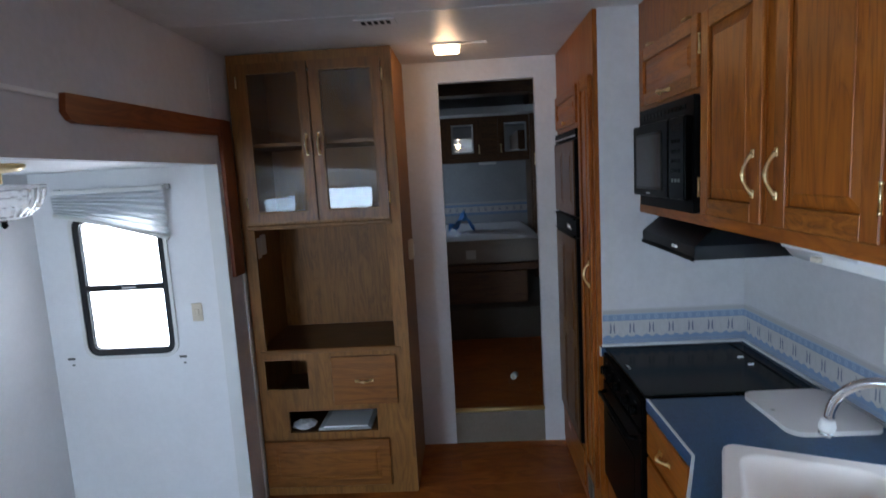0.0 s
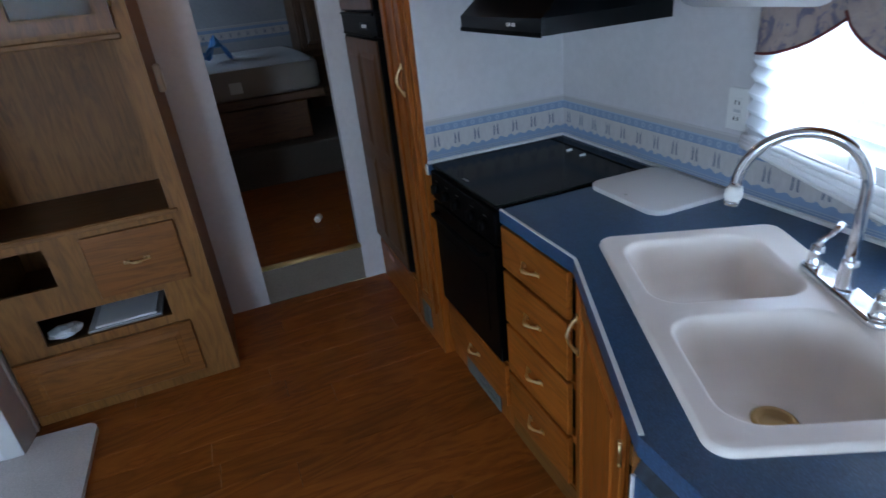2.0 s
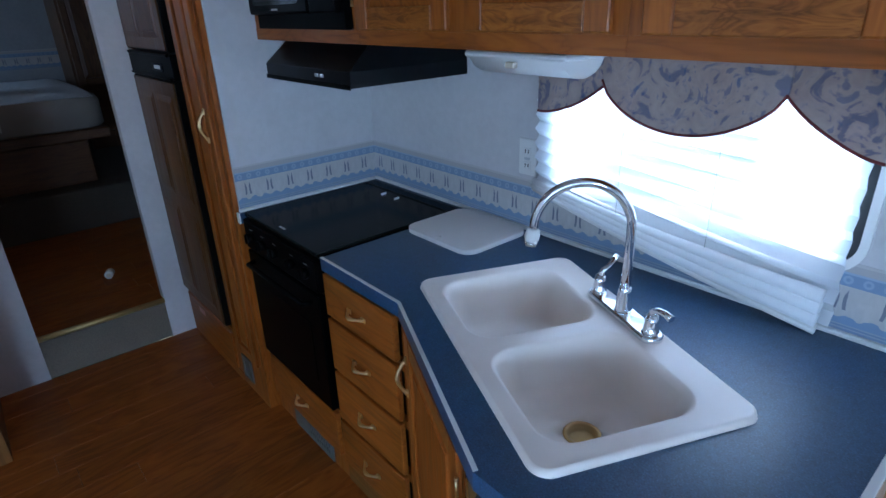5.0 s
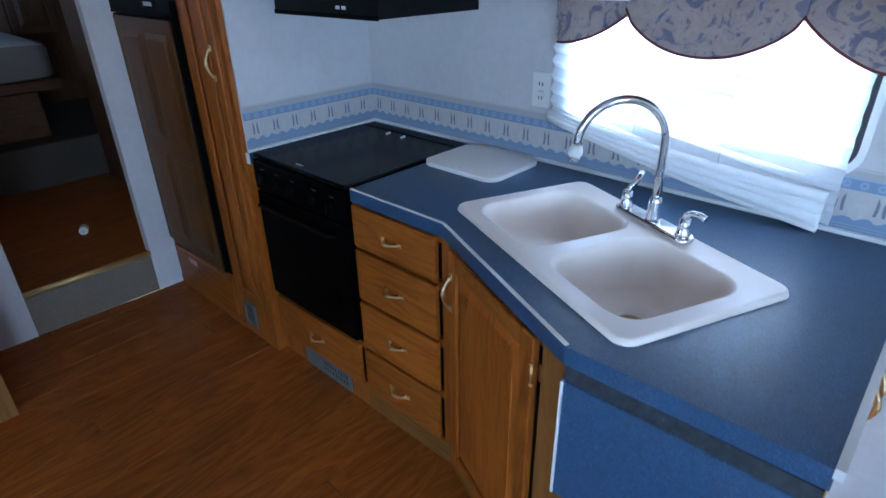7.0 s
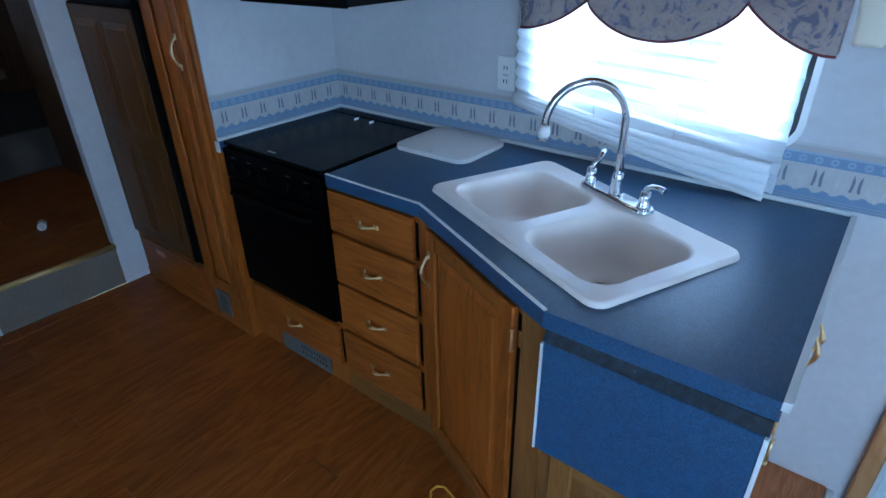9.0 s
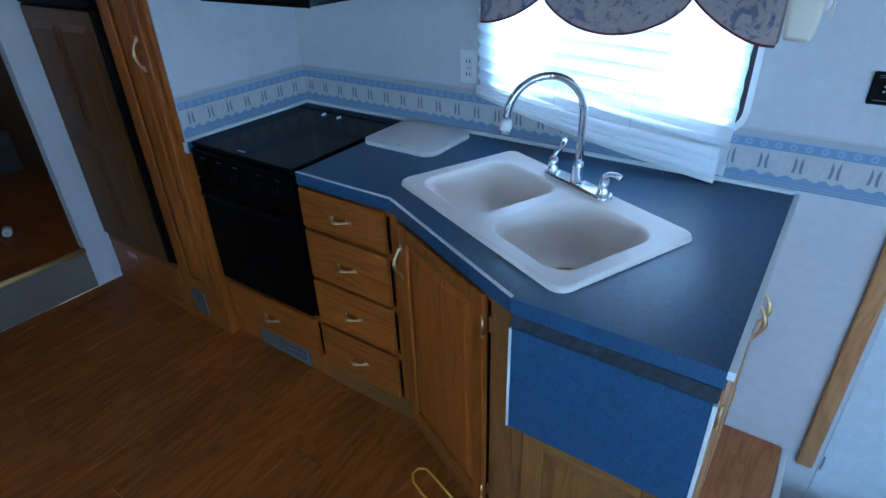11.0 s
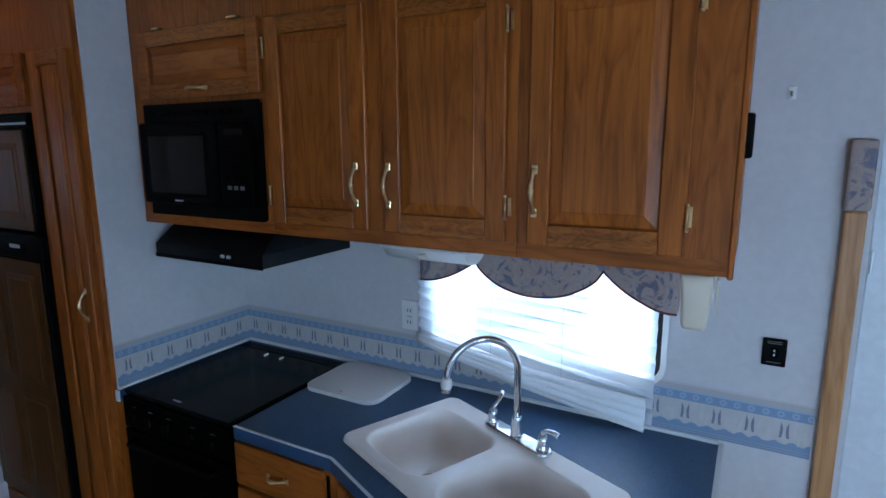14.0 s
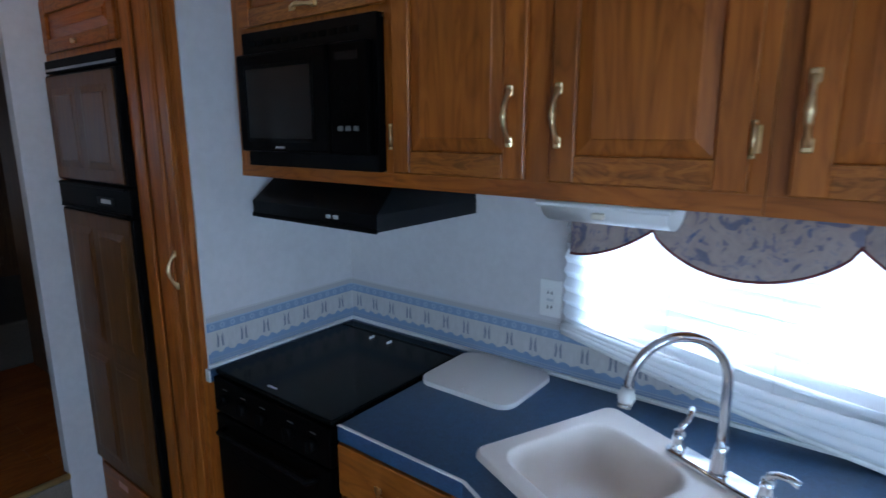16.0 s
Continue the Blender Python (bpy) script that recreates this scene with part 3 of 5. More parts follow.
# ---- windows ----
def window(name, m, x0, x1, z0, z1, frame_mat, label, r=0.05, bar=None, inner=0.028):
    w = thing(name, m, label, "window", kind="structure")
    cx, cz, hx, hz = (x0 + x1) / 2, (z0 + z1) / 2, (x1 - x0) / 2, (z1 - z0) / 2
    part("window_frame", ring_of(rounded(cx, cz, hx + 0.020, hz + 0.020, r + 0.015), rounded(cx, cz, hx + 0.003, hz + 0.003, r), -0.010, 0.004), white_plastic, w, "white rounded clamp ring")
    part("gasket", ring_of(rounded(cx, cz, hx + 0.003, hz + 0.003, r), rounded(cx, cz, hx - inner, hz - inner, max(0.01, r - inner)), -0.004, 0.02), frame_mat, w, "black frame")
    p = part("pane", B(x0 + 0.004, x1 - 0.004, 0.034, 0.037, z0 + 0.004, z1 - 0.004), pane_mat, w, "clear glass")
    p.visible_shadow = False
    if bar:
        part("meeting_rail", B(x0 + inner * 0.8, x1 - inner * 0.8, -0.006, 0.022, bar - 0.014, bar + 0.014, 0.003), frame_mat, w)
        part("latch", B(cx - 0.01, cx + 0.06, -0.012, -0.006, bar - 0.004, bar + 0.005, 0.002), white_plastic, w)
    return w


window("window_1", facing_x(1.335, 0), -WIN[1], -WIN[0], WIN[2], WIN[3], black_rubber, "kitchen window with rounded white frame", 0.06)
window("window_2", pose(0, S_END, 0), -1.765, -1.325, 0.895, 1.585, black_rubber, "small slide-out window with black frame and rounded corners", 0.055, 1.232)
window("window_3", pose(S_OUT, 0, 0, 0, 0, 90), 1.0, 2.42, 0.80, 1.55, black_rubber, "wide slide-out window with black frame", 0.055)
# assumed window, never in view, that carries the rear fill
window("assumed_window_5", pose(S_OUT, 0, 0, 0, 0, 90), -1.6, 0.0, 0.80, 1.55, black_rubber, "assumed unseen rear slide-out window with black frame", 0.055)
# unseen window, added only as the opening for the near fill lamp
window("added_window_6", pose(0, -2.30, 0, 0, 0, 180), 1.16, 1.88, 0.90, 1.60, black_rubber, "added unseen rear end window of the slide-out", 0.055)
# made-up bedroom opening, out of view, to let the bed fill in
window("added_window_7", pose(-1.20, 0, 0, 0, 0, 90), 5.75, 6.45, 1.40, 1.80, black_rubber, "added unseen bedroom window", 0.05)
window("window_4", pose(0, -2.62, 0, 0, 0, 180), -0.8, 0.6, 1.05, 1.85, black_rubber, "rear window", 0.05)
bw = thing("daylight_backdrop", (-1.55, 3.7, 1.3), "bright overcast daylight beyond the window", "backdrop", kind="structure")
part("backdrop", B(-1.3, 0.20, 0, 0.02, -1.2, 1.2), daylight_mat, bw)


# ---- pleated shades ----
def pleated(y_left, y_right, z_top, z_left, z_right, n, x, sag=0.0, depth=0.010):
    """A pleated cloth between a level head and a sloping foot, in the plane of a wall facing -x at x."""
    bm = bmesh.new()
    rows = []
    for i in range(2 * n + 1):
        s = i / (2 * n)
        row = []
        for j in range(25):
            u = j / 24
            foot = z_left + u * (z_right - z_left) - sag * math.sin(math.pi * u)
            z = z_top + s * (foot - z_top) + 0.0015 * math.sin(5 * u + i)
            row.append(bm.verts.new((x + depth * (i % 2) + 0.004 * math.sin(7 * u + 0.3 * i), y_left + u * (y_right - y_left), z)))
        rows.append(row)
    for a, b in zip(rows, rows[1:]):
        for j in range(24):
            bm.faces.new((a[j], a[j + 1], b[j + 1], b[j]))
    return bm


sh = thing("pleated_shade", (1.30, 1.29, 1.53), "white pleated window shade sagging to one side", "window shade")
sh_m = Matrix.Translation((-1.30, -1.29, -1.53))
part("cloth", pleated(1.700, 0.878, 1.53, 1.075, 0.923, 11, 1.300, 0.012, 0.020), shade_mat, sh, "", sh_m)
bm = bmesh.new()
foot = [(1.298, 1.700 + u * (0.898 - 1.700), 1.060 + u * (0.908 - 1.060) - 0.012 * math.sin(math.pi * u)) for u in (k / 12 for k in range(13))]
for dz in (0.0, 0.011):
    tube(bm, [(x, y, z + dz) for x, y, z in foot], 0.009, 8)
part("bottom_rail", bm, white_plastic, sh, "white bottom rail", sh_m)
for k in range(3):
    fold = [(1.291 + 0.003 * k, y, z + (0.030 + 0.027 * k) * (0.30 + 0.70 * (1.70 - y) / 0.80)) for _, y, z in foot]
    rr = [0.0165 * (0.45 + 0.55 * (1.70 - y) / 0.80) for _, y, z in foot]
    part("stacked_fold", T(fold, rr, 12), fold_mat, sh, "white gathered pleat", sh_m)
# strips added behind the cloth to draw the pleats' darker bands
bm = bmesh.new()
for k in range(9):
    z = 1.46 - 0.043 * k
    for ya, yb, h in ((1.475, 1.085, 0.020), (1.70, 1.64, 0.014)):
        tilt = -0.012 * (0.3 + 0.08 * k)
        a = [bm.verts.new((1.326 + 0.002 * i, y, zz)) for i in (0, 1) for y, zz in ((ya, z), (yb, z + tilt), (yb, z + tilt + h), (ya, z + h))]
        for q in ((0, 1, 2, 3), (7, 6, 5, 4), (0, 4, 5, 1), (1, 5, 6, 2), (2, 6, 7, 3), (3, 7, 4, 0)):
            bm.faces.new([a[i] for i in q])
part("pleat_shadow_strips", bm, dim_band_mat, sh, "added strips of doubled cloth that draw the pleats' shadow bands", sh_m)
part("head_rail", B(1.292, 1.330, 0.90, 1.70, 1.53, 1.555, 0.003), white_plastic, sh, "", sh_m)
for y in (1.41, 1.16):
    part("cord", T([(1.300, y, 1.53), (1.299, y, 1.24), (1.297, y, 1.02)], 0.0008, 5), print_grey, sh, "", sh_m)

s2 = thing("pleated_shade", (-1.54, 2.80, 1.70), "white pleated shade drawn up and hanging askew", "window shade")
bm = pleated(-0.275, 0.27, 0.0, -0.095, -0.225, 7, 0.0, -0.01, 0.022)
part("cloth", bm, shade_mat, s2, "", Matrix.Rotation(-math.pi / 2, 4, "Z"))
part("head_rail", B(-0.275, 0.265, -0.012, 0.02, -0.002, 0.02, 0.003), white_plastic, s2)
part("bottom_rail", T([(-0.275, -0.01, -0.098), (0, -0.012, -0.155), (0.27, -0.01, -0.230)], 0.011, 8), white_plastic, s2)
for x in (-0.27, 0.27):
    solo("wall_bracket", B(-1.54 + x - 0.014, -1.54 + x + 0.014, 2.815, 2.834, 1.70, 1.725, 0.003), steel, "small metal shade bracket on the white wall", "bracket", "shade brackets")


# ---- valance ----
va = thing("window_valance", (1.27, 1.25, 1.40), "blue and mauve floral scalloped fabric valance with piping", "valance")
va_m = Matrix.Translation((-1.27, -1.25, -1.40))


def scallop(y0, y1, x, low, top=1.53):
    """A fabric lobe; low(u) gives its lower edge from y0 (u=0) to y1 (u=1)."""
    bm = bmesh.new()
    cols = []
    for k in range(25):
        u = k / 24
        y, z = y0 + u * (y1 - y0), low(u)
        w = 0.004 * math.sin(9 * u) + 0.010 * math.sin(math.pi * u)
        cols.append([bm.verts.new((x - w + dx, y, zz)) for dx in (0, 0.012) for zz in (top, (top + z) / 2, z)])
    for a, b in zip(cols, cols[1:]):
        for p, q in ((0, 1), (1, 2), (2, 5), (5, 4), (4, 3), (3, 0)):
            bm.faces.new((a[p], a[q], b[q], b[p]))
    bm.faces.new([cols[0][i] for i in (0, 1, 2, 5, 4, 3)])
    bm.faces.new([cols[-1][i] for i in (3, 4, 5, 2, 1, 0)])
    f = part("lobe", bm, fabric, va, "", va_m)
    line = [(x - 0.004 * math.sin(9 * u) - 0.010 * math.sin(math.pi * u), y0 + u * (y1 - y0), low(u)) for u in (k / 24 for k in range(25))]
    part("piping", T(line, 0.0035, 6), burgundy, f, "burgundy piping", va_m)


scallop(1.672, 1.420, 1.272, lambda u: 1.300 + 0.112 * u ** 2.0)
scallop(1.455, 1.030, 1.256, lambda u: 1.400 - 0.106 * math.sin(math.pi * u) ** 0.62)
scallop(1.045, 0.826, 1.272, lambda u: 1.405 - 0.115 * math.sin(math.pi / 2 * u) ** 0.9)
part("return_end", B(1.272, 1.333, 0.826, 0.834, 1.29, 1.53, 0.002), fabric, va, "", va_m)
part("return_end", B(1.272, 1.333, 1.664, 1.672, 1.30, 1.53, 0.002), fabric, va, "", va_m)

# ---- upper cabinets ----
UX, UB = 0.891, 1.492


def upper_unit(name, y_left, y_right, holes, label, group="upper cabinets"):
    """A wall cabinet whose face frame lies at x = UX, from its foot at UB to the ceiling."""
    c = thing(name, facing_x(UX, y_left, UB), label, "cabinet", group)
    w, h = y_left - y_right, CEIL - 0.002 - UB
    part("face_frame", plate(bmesh.new(), 0, w, 0, h, 0, 0.019, holes), oak_z, c)
    part("side_panel", B(0, 0.014, 0.0195, 0.442, 0.002, h), oak_z, c)
    part("side_panel", B(w - 0.014, w, 0.0195, 0.442, 0.002, h), oak_z, c)
    part("bottom_panel", B(0.0145, w - 0.0145, 0.0195, 0.442, 0.012, 0.026), oak_x, c)
    part("bottom_rail", B(0, w, -0.0015, -0.0002, 0, 0.034), oak_x, c)
    return c, w


c, w = upper_unit("microwave_cabinet", 2.6155, 1.972, [(0.075, 0.620, 0.036, 0.412)], "oak wall cabinet with a flap above a microwave bay")
panel_door(c, 0.062, 0.632, 0.428, 0.648, 0, handle=(0.355, 0.455, False), rail=0.048, name="flap", mz=oak_x)
for x in (0.17, 0.53):
    part("hinge", B(x - 0.02, x + 0.02, -0.022, -0.001, 0.651, 0.658, 0.002), brass, c, "brass hinge")
c, w = upper_unit("double_cabinet", 1.971, 1.165, [], "oak wall cabinet with two raised-panel doors")
panel_door(c, 0.014, 0.372, 0.038, 0.640, 0, handle=(0.338, 0.165, True), hinges="l")
panel_door(c, 0.428, 0.780, 0.038, 0.640, 0, handle=(0.446, 0.165, True), hinges="r")
c, w = upper_unit("single_cabinet", 1.164, 0.690, [], "oak wall cabinet with one raised-panel door and a wide end stile")
panel_door(c, 0.032, 0.380, 0.036, 0.640, 0, handle=(0.050, 0.165, True), hinges="r")
part("end_moulding", B(0.466, 0.478, -0.004, 0.020, -0.006, CEIL - UB - 0.002, 0.003), oak_z, c)

# microwave
mw = thing("microwave", facing_x(0.862, 2.545, 1.529), "black built-in microwave oven with dark window", "microwave")
part("body", B(0.006, 0.540, 0.022, 0.40, 0.002, 0.366), black_plastic, mw)
part("trim", plate(bmesh.new(), 0.003, 0.546, 0.0, 0.374, 0.008, 0.026, [(0.03, 0.515, 0.05, 0.31)]), black_plastic, mw)
dr = part("door", B(0.008, 0.400, -0.022, 0.007, 0.042, 0.312, 0.008, 2), black_enamel, mw, "glossy black door")
part("window", B(0.060, 0.335, -0.0245, -0.0222, 0.080, 0.268), dark_glass, dr, "dark window")
part("window_border", ring_of(rounded(0.1975, 0.174, 0.150, 0.105, 0.012), rounded(0.1975, 0.174, 0.138, 0.094, 0.006), -0.0238, -0.0222), black_gloss, dr)
cp = part("control_panel", B(0.403, 0.540, -0.020, 0.007, 0.042, 0.312, 0.006, 2), black_enamel, mw)
part("display", B(0.430, 0.510, -0.0215, -0.0202, 0.268, 0.288), dark_glass, cp)
for r_ in range(5):
    for k in range(3):
        part("button", B(0.432 + 0.028 * k, 0.450 + 0.028 * k, -0.0212, -0.0202, 0.100 + 0.032 * r_, 0.112 + 0.032 * r_), grey_paint if r_ == 0 else black_gloss, cp)
part("badge", B(0.175, 0.215, -0.0232, -0.0222, 0.053, 0.058), print_grey, dr)
for k in range(12):
    part("vent_slot", B(0.04 + 0.038 * k, 0.066 + 0.038 * k, 0.0055, 0.0078, 0.335, 0.350), black_gloss, mw)

# range hood
hd = thing("range_hood", facing_x(0.885, 2.565, 1.372), "black enamel range hood under the oak cabinet", "range hood")
bm = bmesh.new()
lo = [(0, 0), (0.537, 0), (0.537, 0.448), (0, 0.448)]
up_ = [(0.012, 0.085), (0.525, 0.085), (0.525, 0.448), (0.012, 0.448)]
rings = [[bm.verts.new((x, y, z)) for x, y in pts] for pts, z in ((lo, 0.0), (lo, 0.045), (up_, 0.119))]
bridge(bm, rings[0], rings[1])
bridge(bm, rings[1], rings[2])
bm.faces.new(rings[2])
bm.faces.new(rings[0][::-1])
part("canopy", bm, hood_enamel, hd)
part("lip", B(-0.002, 0.539, -0.004, -0.0005, -0.004, 0.010, 0.001), black_plastic, hd)
part("filter", B(0.10, 0.47, 0.08, 0.38, -0.006, -0.001), steel, hd, "metal grease filter")
for k in range(2):
    part("switch", B(0.345 + 0.03 * k, 0.362 + 0.03 * k, -0.006, -0.0005, 0.022, 0.032, 0.001), print_grey, hd)

# under-cabinet lamp
ul = thing("under_cabinet_lamp", facing_x(0.925, 1.600, 1.4855), "white under-cabinet lamp with a ribbed plastic lens", "lamp")
part("housing", B(0, 0.285, 0, 0.15, -0.012, 0.0, 0.004), white_plastic, ul)
bm = bmesh.new()
sec = [(0.005 + 0.14 * k / 10, -0.012 - 0.038 * math.sin(math.pi * k / 10) ** 0.6) for k in range(11)]
ra, rb = ([bm.verts.new((x, y, z)) for y, z in sec] for x in (0.012, 0.273))
for k in range(10):
    f = bm.faces.new((ra[k], ra[k + 1], rb[k + 1], rb[k]))
    f.smooth = True
bm.faces.new(ra)
bm.faces.new(rb[::-1])
part("lens", bm, white_plastic, ul)
part("switch", B(0.13, 0.155, -0.004, 0.010, -0.030, -0.018, 0.002), cream_plastic, ul)

# cup dispenser under the end of the cabinet
cd = thing("cup_dispenser", (0.915, 0.755, 1.4905), "cream tapered plastic cup dispenser under the cabinet", "dispenser")
bm = bmesh.new()
rg = [[bm.verts.new((x, y, z)) for x, y in rounded(0, 0, 0.032 * s, 0.033 * s, 0.012 * s, 3)] for s, z in ((1.0, 0.0), (0.97, -0.03), (0.78, -0.112), (0.68, -0.122))]
for a, b in zip(rg, rg[1:]):
    bridge(bm, a, b, True)
bm.faces.new(rg[-1])
bm.faces.new(rg[0][::-1])
part("body", bm, cream_plastic, cd)
part("cover_seam", B(-0.012, 0.012, -0.0435, -0.040, -0.085, -0.01, 0.001), cream_plastic, cd)
tb_ = thing("towel_bracket", (1.0, 0.728, 1.4905), "white plastic towel bracket under the cabinet end", "bracket")
part("plate", B(-0.045, 0.062, -0.006, 0.006, -0.078, -0.042, 0.004), white_plastic, tb_)
part("arm", B(0.040, 0.060, -0.005, 0.005, -0.0415, 0.0, 0.003), white_plastic, tb_)
solo("cabinet_latch", B(0.905, 0.925, 0.672, 0.6895, 1.735, 1.825, 0.004), black_plastic, "black plastic latch on the cabinet end", "latch")

# ---- pantry and refrigerator ----
PX = 0.703
pc = thing("pantry_cabinet", facing_x(PX, 2.898, 0), "tall narrow oak pantry cabinet with brass pull", "cabinet")
part("face_frame", plate(bmesh.new(), 0, 0.272, 0, CEIL - 0.002, 0, 0.019), oak_z, pc)
part("side_panel", B(0.262, 0.272, 0.0195, 0.05, 0, CEIL - 0.002), oak_z, pc)
part("carcass", B(0.0, 0.245, 0.0195, 0.60, 0.002, CEIL - 0.003), oak_z, pc)
d = panel_door(pc, 0.028, 0.252, 0.205, 2.080, 0, handle=(0.213, 1.215, True), rail=0.046)
for x in (0.083, 0.197):
    part("moulding", B(x - 0.004, x + 0.004, -0.0225, -0.016, 0.26, 2.02, 0.002), oak_z, d)
vg = thing("wall_vent", facing_x(PX - 0.0005, 2.868, 0.052), "small grey floor-level vent grille on the pantry foot", "vent")
part("frame", plate(bmesh.new(), 0, 0.10, 0, 0.118, -0.006, 0, [(0.018, 0.082, 0.018, 0.10)]), grey_paint, vg)
part("backing", B(0.018, 0.082, -0.0015, -0.0005, 0.018, 0.10), black_plastic, vg)
for k in range(7):
    part("slat", B(0.018, 0.082, -0.005, -0.0018, 0.022 + 0.011 * k, 0.028 + 0.011 * k), grey_paint, vg)

fr = thing("refrigerator", facing_x(PX, 3.548, 0), "built-in refrigerator with dark oak door panels and black trim", "refrigerator")
part("surround", plate(bmesh.new(), 0, 0.649, 0, CEIL - 0.002, 0, 0.019, [(0.02, 0.622, 0.26, 1.885)]), oak_z, fr)
part("body", B(0.022, 0.620, 0.004, 0.58, 0.262, 1.883), black_plastic, fr)
panel_door(fr, 0.045, 0.630, 1.905, 2.085, 0, rail=0.045, name="cupboard_flap", mz=oak_x)
part("knob", disc(bmesh.new(), 0.008, -0.034, -0.019, 0.335, 1.925), brass, fr)
part("top_vent", B(0.024, 0.618, -0.018, 0.003, 1.835, 1.880, 0.003), black_plastic, fr)
part("vent_rail", B(0.030, 0.612, -0.021, -0.0185, 1.842, 1.850), steel, fr)


def fridge_panel(z0, z1, name):
    d_ = part(name, B(0.030, 0.606, -0.022, 0.003, z0, z1, 0.003), black_plastic, fr)
    pl = part("panel", B(0.040, 0.592, -0.0275, -0.0222, z0 + 0.006, z1 - 0.006, 0.002), fridge_z, d_, "oak door panel")
    for a, b in ((0.085, 0.29), (0.335, 0.545)):
        if z1 - z0 > 0.6:
            spans = ((z0 + 0.06, z0 + 0.50), (z0 + 0.56, z1 - 0.06))
        else:
            spans = ((z0 + 0.05, z1 - 0.05),)
        for p_, q in spans:
            bm_ = raised(bmesh.new(), a, b, p_, q, -0.0276, -0.033, 0.022)
            part("raised_field", bm_, fridge_z, d_)


fridge_panel(1.452, 1.828, "freezer_door")
fridge_panel(0.282, 1.345, "fridge_door")
cb = part("control_band", B(0.024, 0.618, -0.024, 0.003, 1.352, 1.446, 0.004), black_plastic, fr)
part("control_panel", B(0.36, 0.50, -0.0262, -0.0242, 1.378, 1.408), black_gloss, cb)
part("display", B(0.395, 0.47, -0.0275, -0.0264, 1.386, 1.400), print_grey, cb)
part("grip", B(0.05, 0.60, -0.034, -0.0242, 1.436, 1.446, 0.002), black_plastic, cb)
part("grip", B(0.05, 0.60, -0.034, -0.0242, 1.352, 1.360, 0.002), black_plastic, cb)
part("base_panel", B(0.03, 0.615, -0.012, -0.0005, 0.055, 0.245, 0.003), oak_x, fr)
part("sticker", B(0.185, 0.265, -0.0135, -0.0122, 0.188, 0.215), sign_mat, fr, "small red and white warning sticker")
part("toe_board", B(0, 0.649, -0.004, -0.0005, 0, 0.045), oak_x, fr)

# ---- base cabinets ----
BX = 0.748
dc = thing("drawer_cabinet", facing_x(BX, 2.052, 0), "oak base cabinet with four plain drawers and brass pulls", "cabinet", "base cabinets")
drawers = ((0.703, 0.846), (0.502, 0.690), (0.302, 0.489), (0.103, 0.289))
part("face_frame", plate(bmesh.new(), 0, 0.412, 0, 0.858, 0, 0.019, [(0.03, 0.387, a - 0.006, b - 0.02) for a, b in drawers]), oak_z, dc)
# openings run past the drawers; this black sheet stands for their shadow
part("drawer_gap_shade", B(0.016, 0.40, 0.05, 0.06, 0.08, 0.85), shadow_black, dc, "black sheet for the shade beside the drawers")
part("side_panel", B(0, 0.014, 0.0195, 0.55, 0, 0.858), oak_z, dc)
part("toe_board", B(-0.001, 0.412, -0.003, -0.0003, 0, 0.085), tan_x, dc)
for z0, z1 in drawers:
    slab_drawer(dc, 0.014, 0.376, z0, z1)

sc = thing("stove_base", facing_x(BX, 2.616, 0), "oak plinth drawer under the black range", "cabinet", "base cabinets")
part("face_frame", plate(bmesh.new(), 0, 0.563, 0, 0.305, 0, 0.019, [(0.04, 0.554, 0.112, 0.27)]), oak_z, sc)
# black sheet again, for the shadow line beside the plinth drawer
part("drawer_gap_shade", B(0.02, 0.56, 0.05, 0.06, 0.08, 0.29), shadow_black, sc, "black sheet for the shade beside the plinth drawer")
slab_drawer(sc, 0.02, 0.545, 0.105, 0.288)
part("side_strip", B(0, 0.022, -0.0003, 0.019, 0.306, 0.858), oak_z, sc)
tv = thing("toe_vent", facing_x(BX - 0.0035, 2.455, 0.010), "grey metal heater grille at floor level", "vent")
part("frame", plate(bmesh.new(), 0, 0.30, 0, 0.085, -0.005, 0, [(0.11, 0.275, 0.018, 0.068)]), grey_paint, tv)
part("backing", B(0.11, 0.275, -0.0012, -0.0004, 0.018, 0.068), black_plastic, tv)
for k in range(9):
    part("slat", B(0.112 + 0.018 * k, 0.121 + 0.018 * k, -0.0045, -0.0014, 0.018, 0.068), grey_paint, tv)
part("bar", B(0.11, 0.275, -0.0048, -0.0015, 0.040, 0.046), grey_paint, tv)

# diagonal sink cabinet
K1, K2 = Vector((0.748, 1.640)), Vector((0.507, 1.108))
dg = K2 - K1
ang = math.degrees(math.atan2(dg.y, dg.x))
W = dg.length
gc = thing("sink_cabinet", pose(K1.x, K1.y, 0, 0, 0, ang), "angled oak sink cabinet with one tall door", "cabinet", "base cabinets")
part("face_frame", plate(bmesh.new(), 0, W, 0, 0.858, 0.0, 0.019, [(0.07, W - 0.095, 0.09, 0.82)]), tan_z, gc)
# black sheet added behind the frame as the shadow beside the door
part("door_gap_shade", B(0.05, W - 0.07, 0.05, 0.06, 0.06, 0.85), shadow_black, gc, "black sheet for the shade beside the door")
panel_door(gc, 0.040, W - 0.105, 0.075, 0.838, 0, handle=(0.062, 0.715, True), hinges="r", rail=0.05)

# end cabinet of the peninsula
ec = thing("end_cabinet", pose(0.507, 1.105, 0, 0, 0, -90), "pale oak peninsula end cabinet with a panelled front", "cabinet", "base cabinets")
part("face_frame", plate(bmesh.new(), 0, 0.395, 0, 0.858, 0, 0.019), tan_z, ec)
panel_door(ec, 0.035, 0.375, 0.075, 0.545, 0, mz=tan_z, mx=tan_x, rail=0.055)
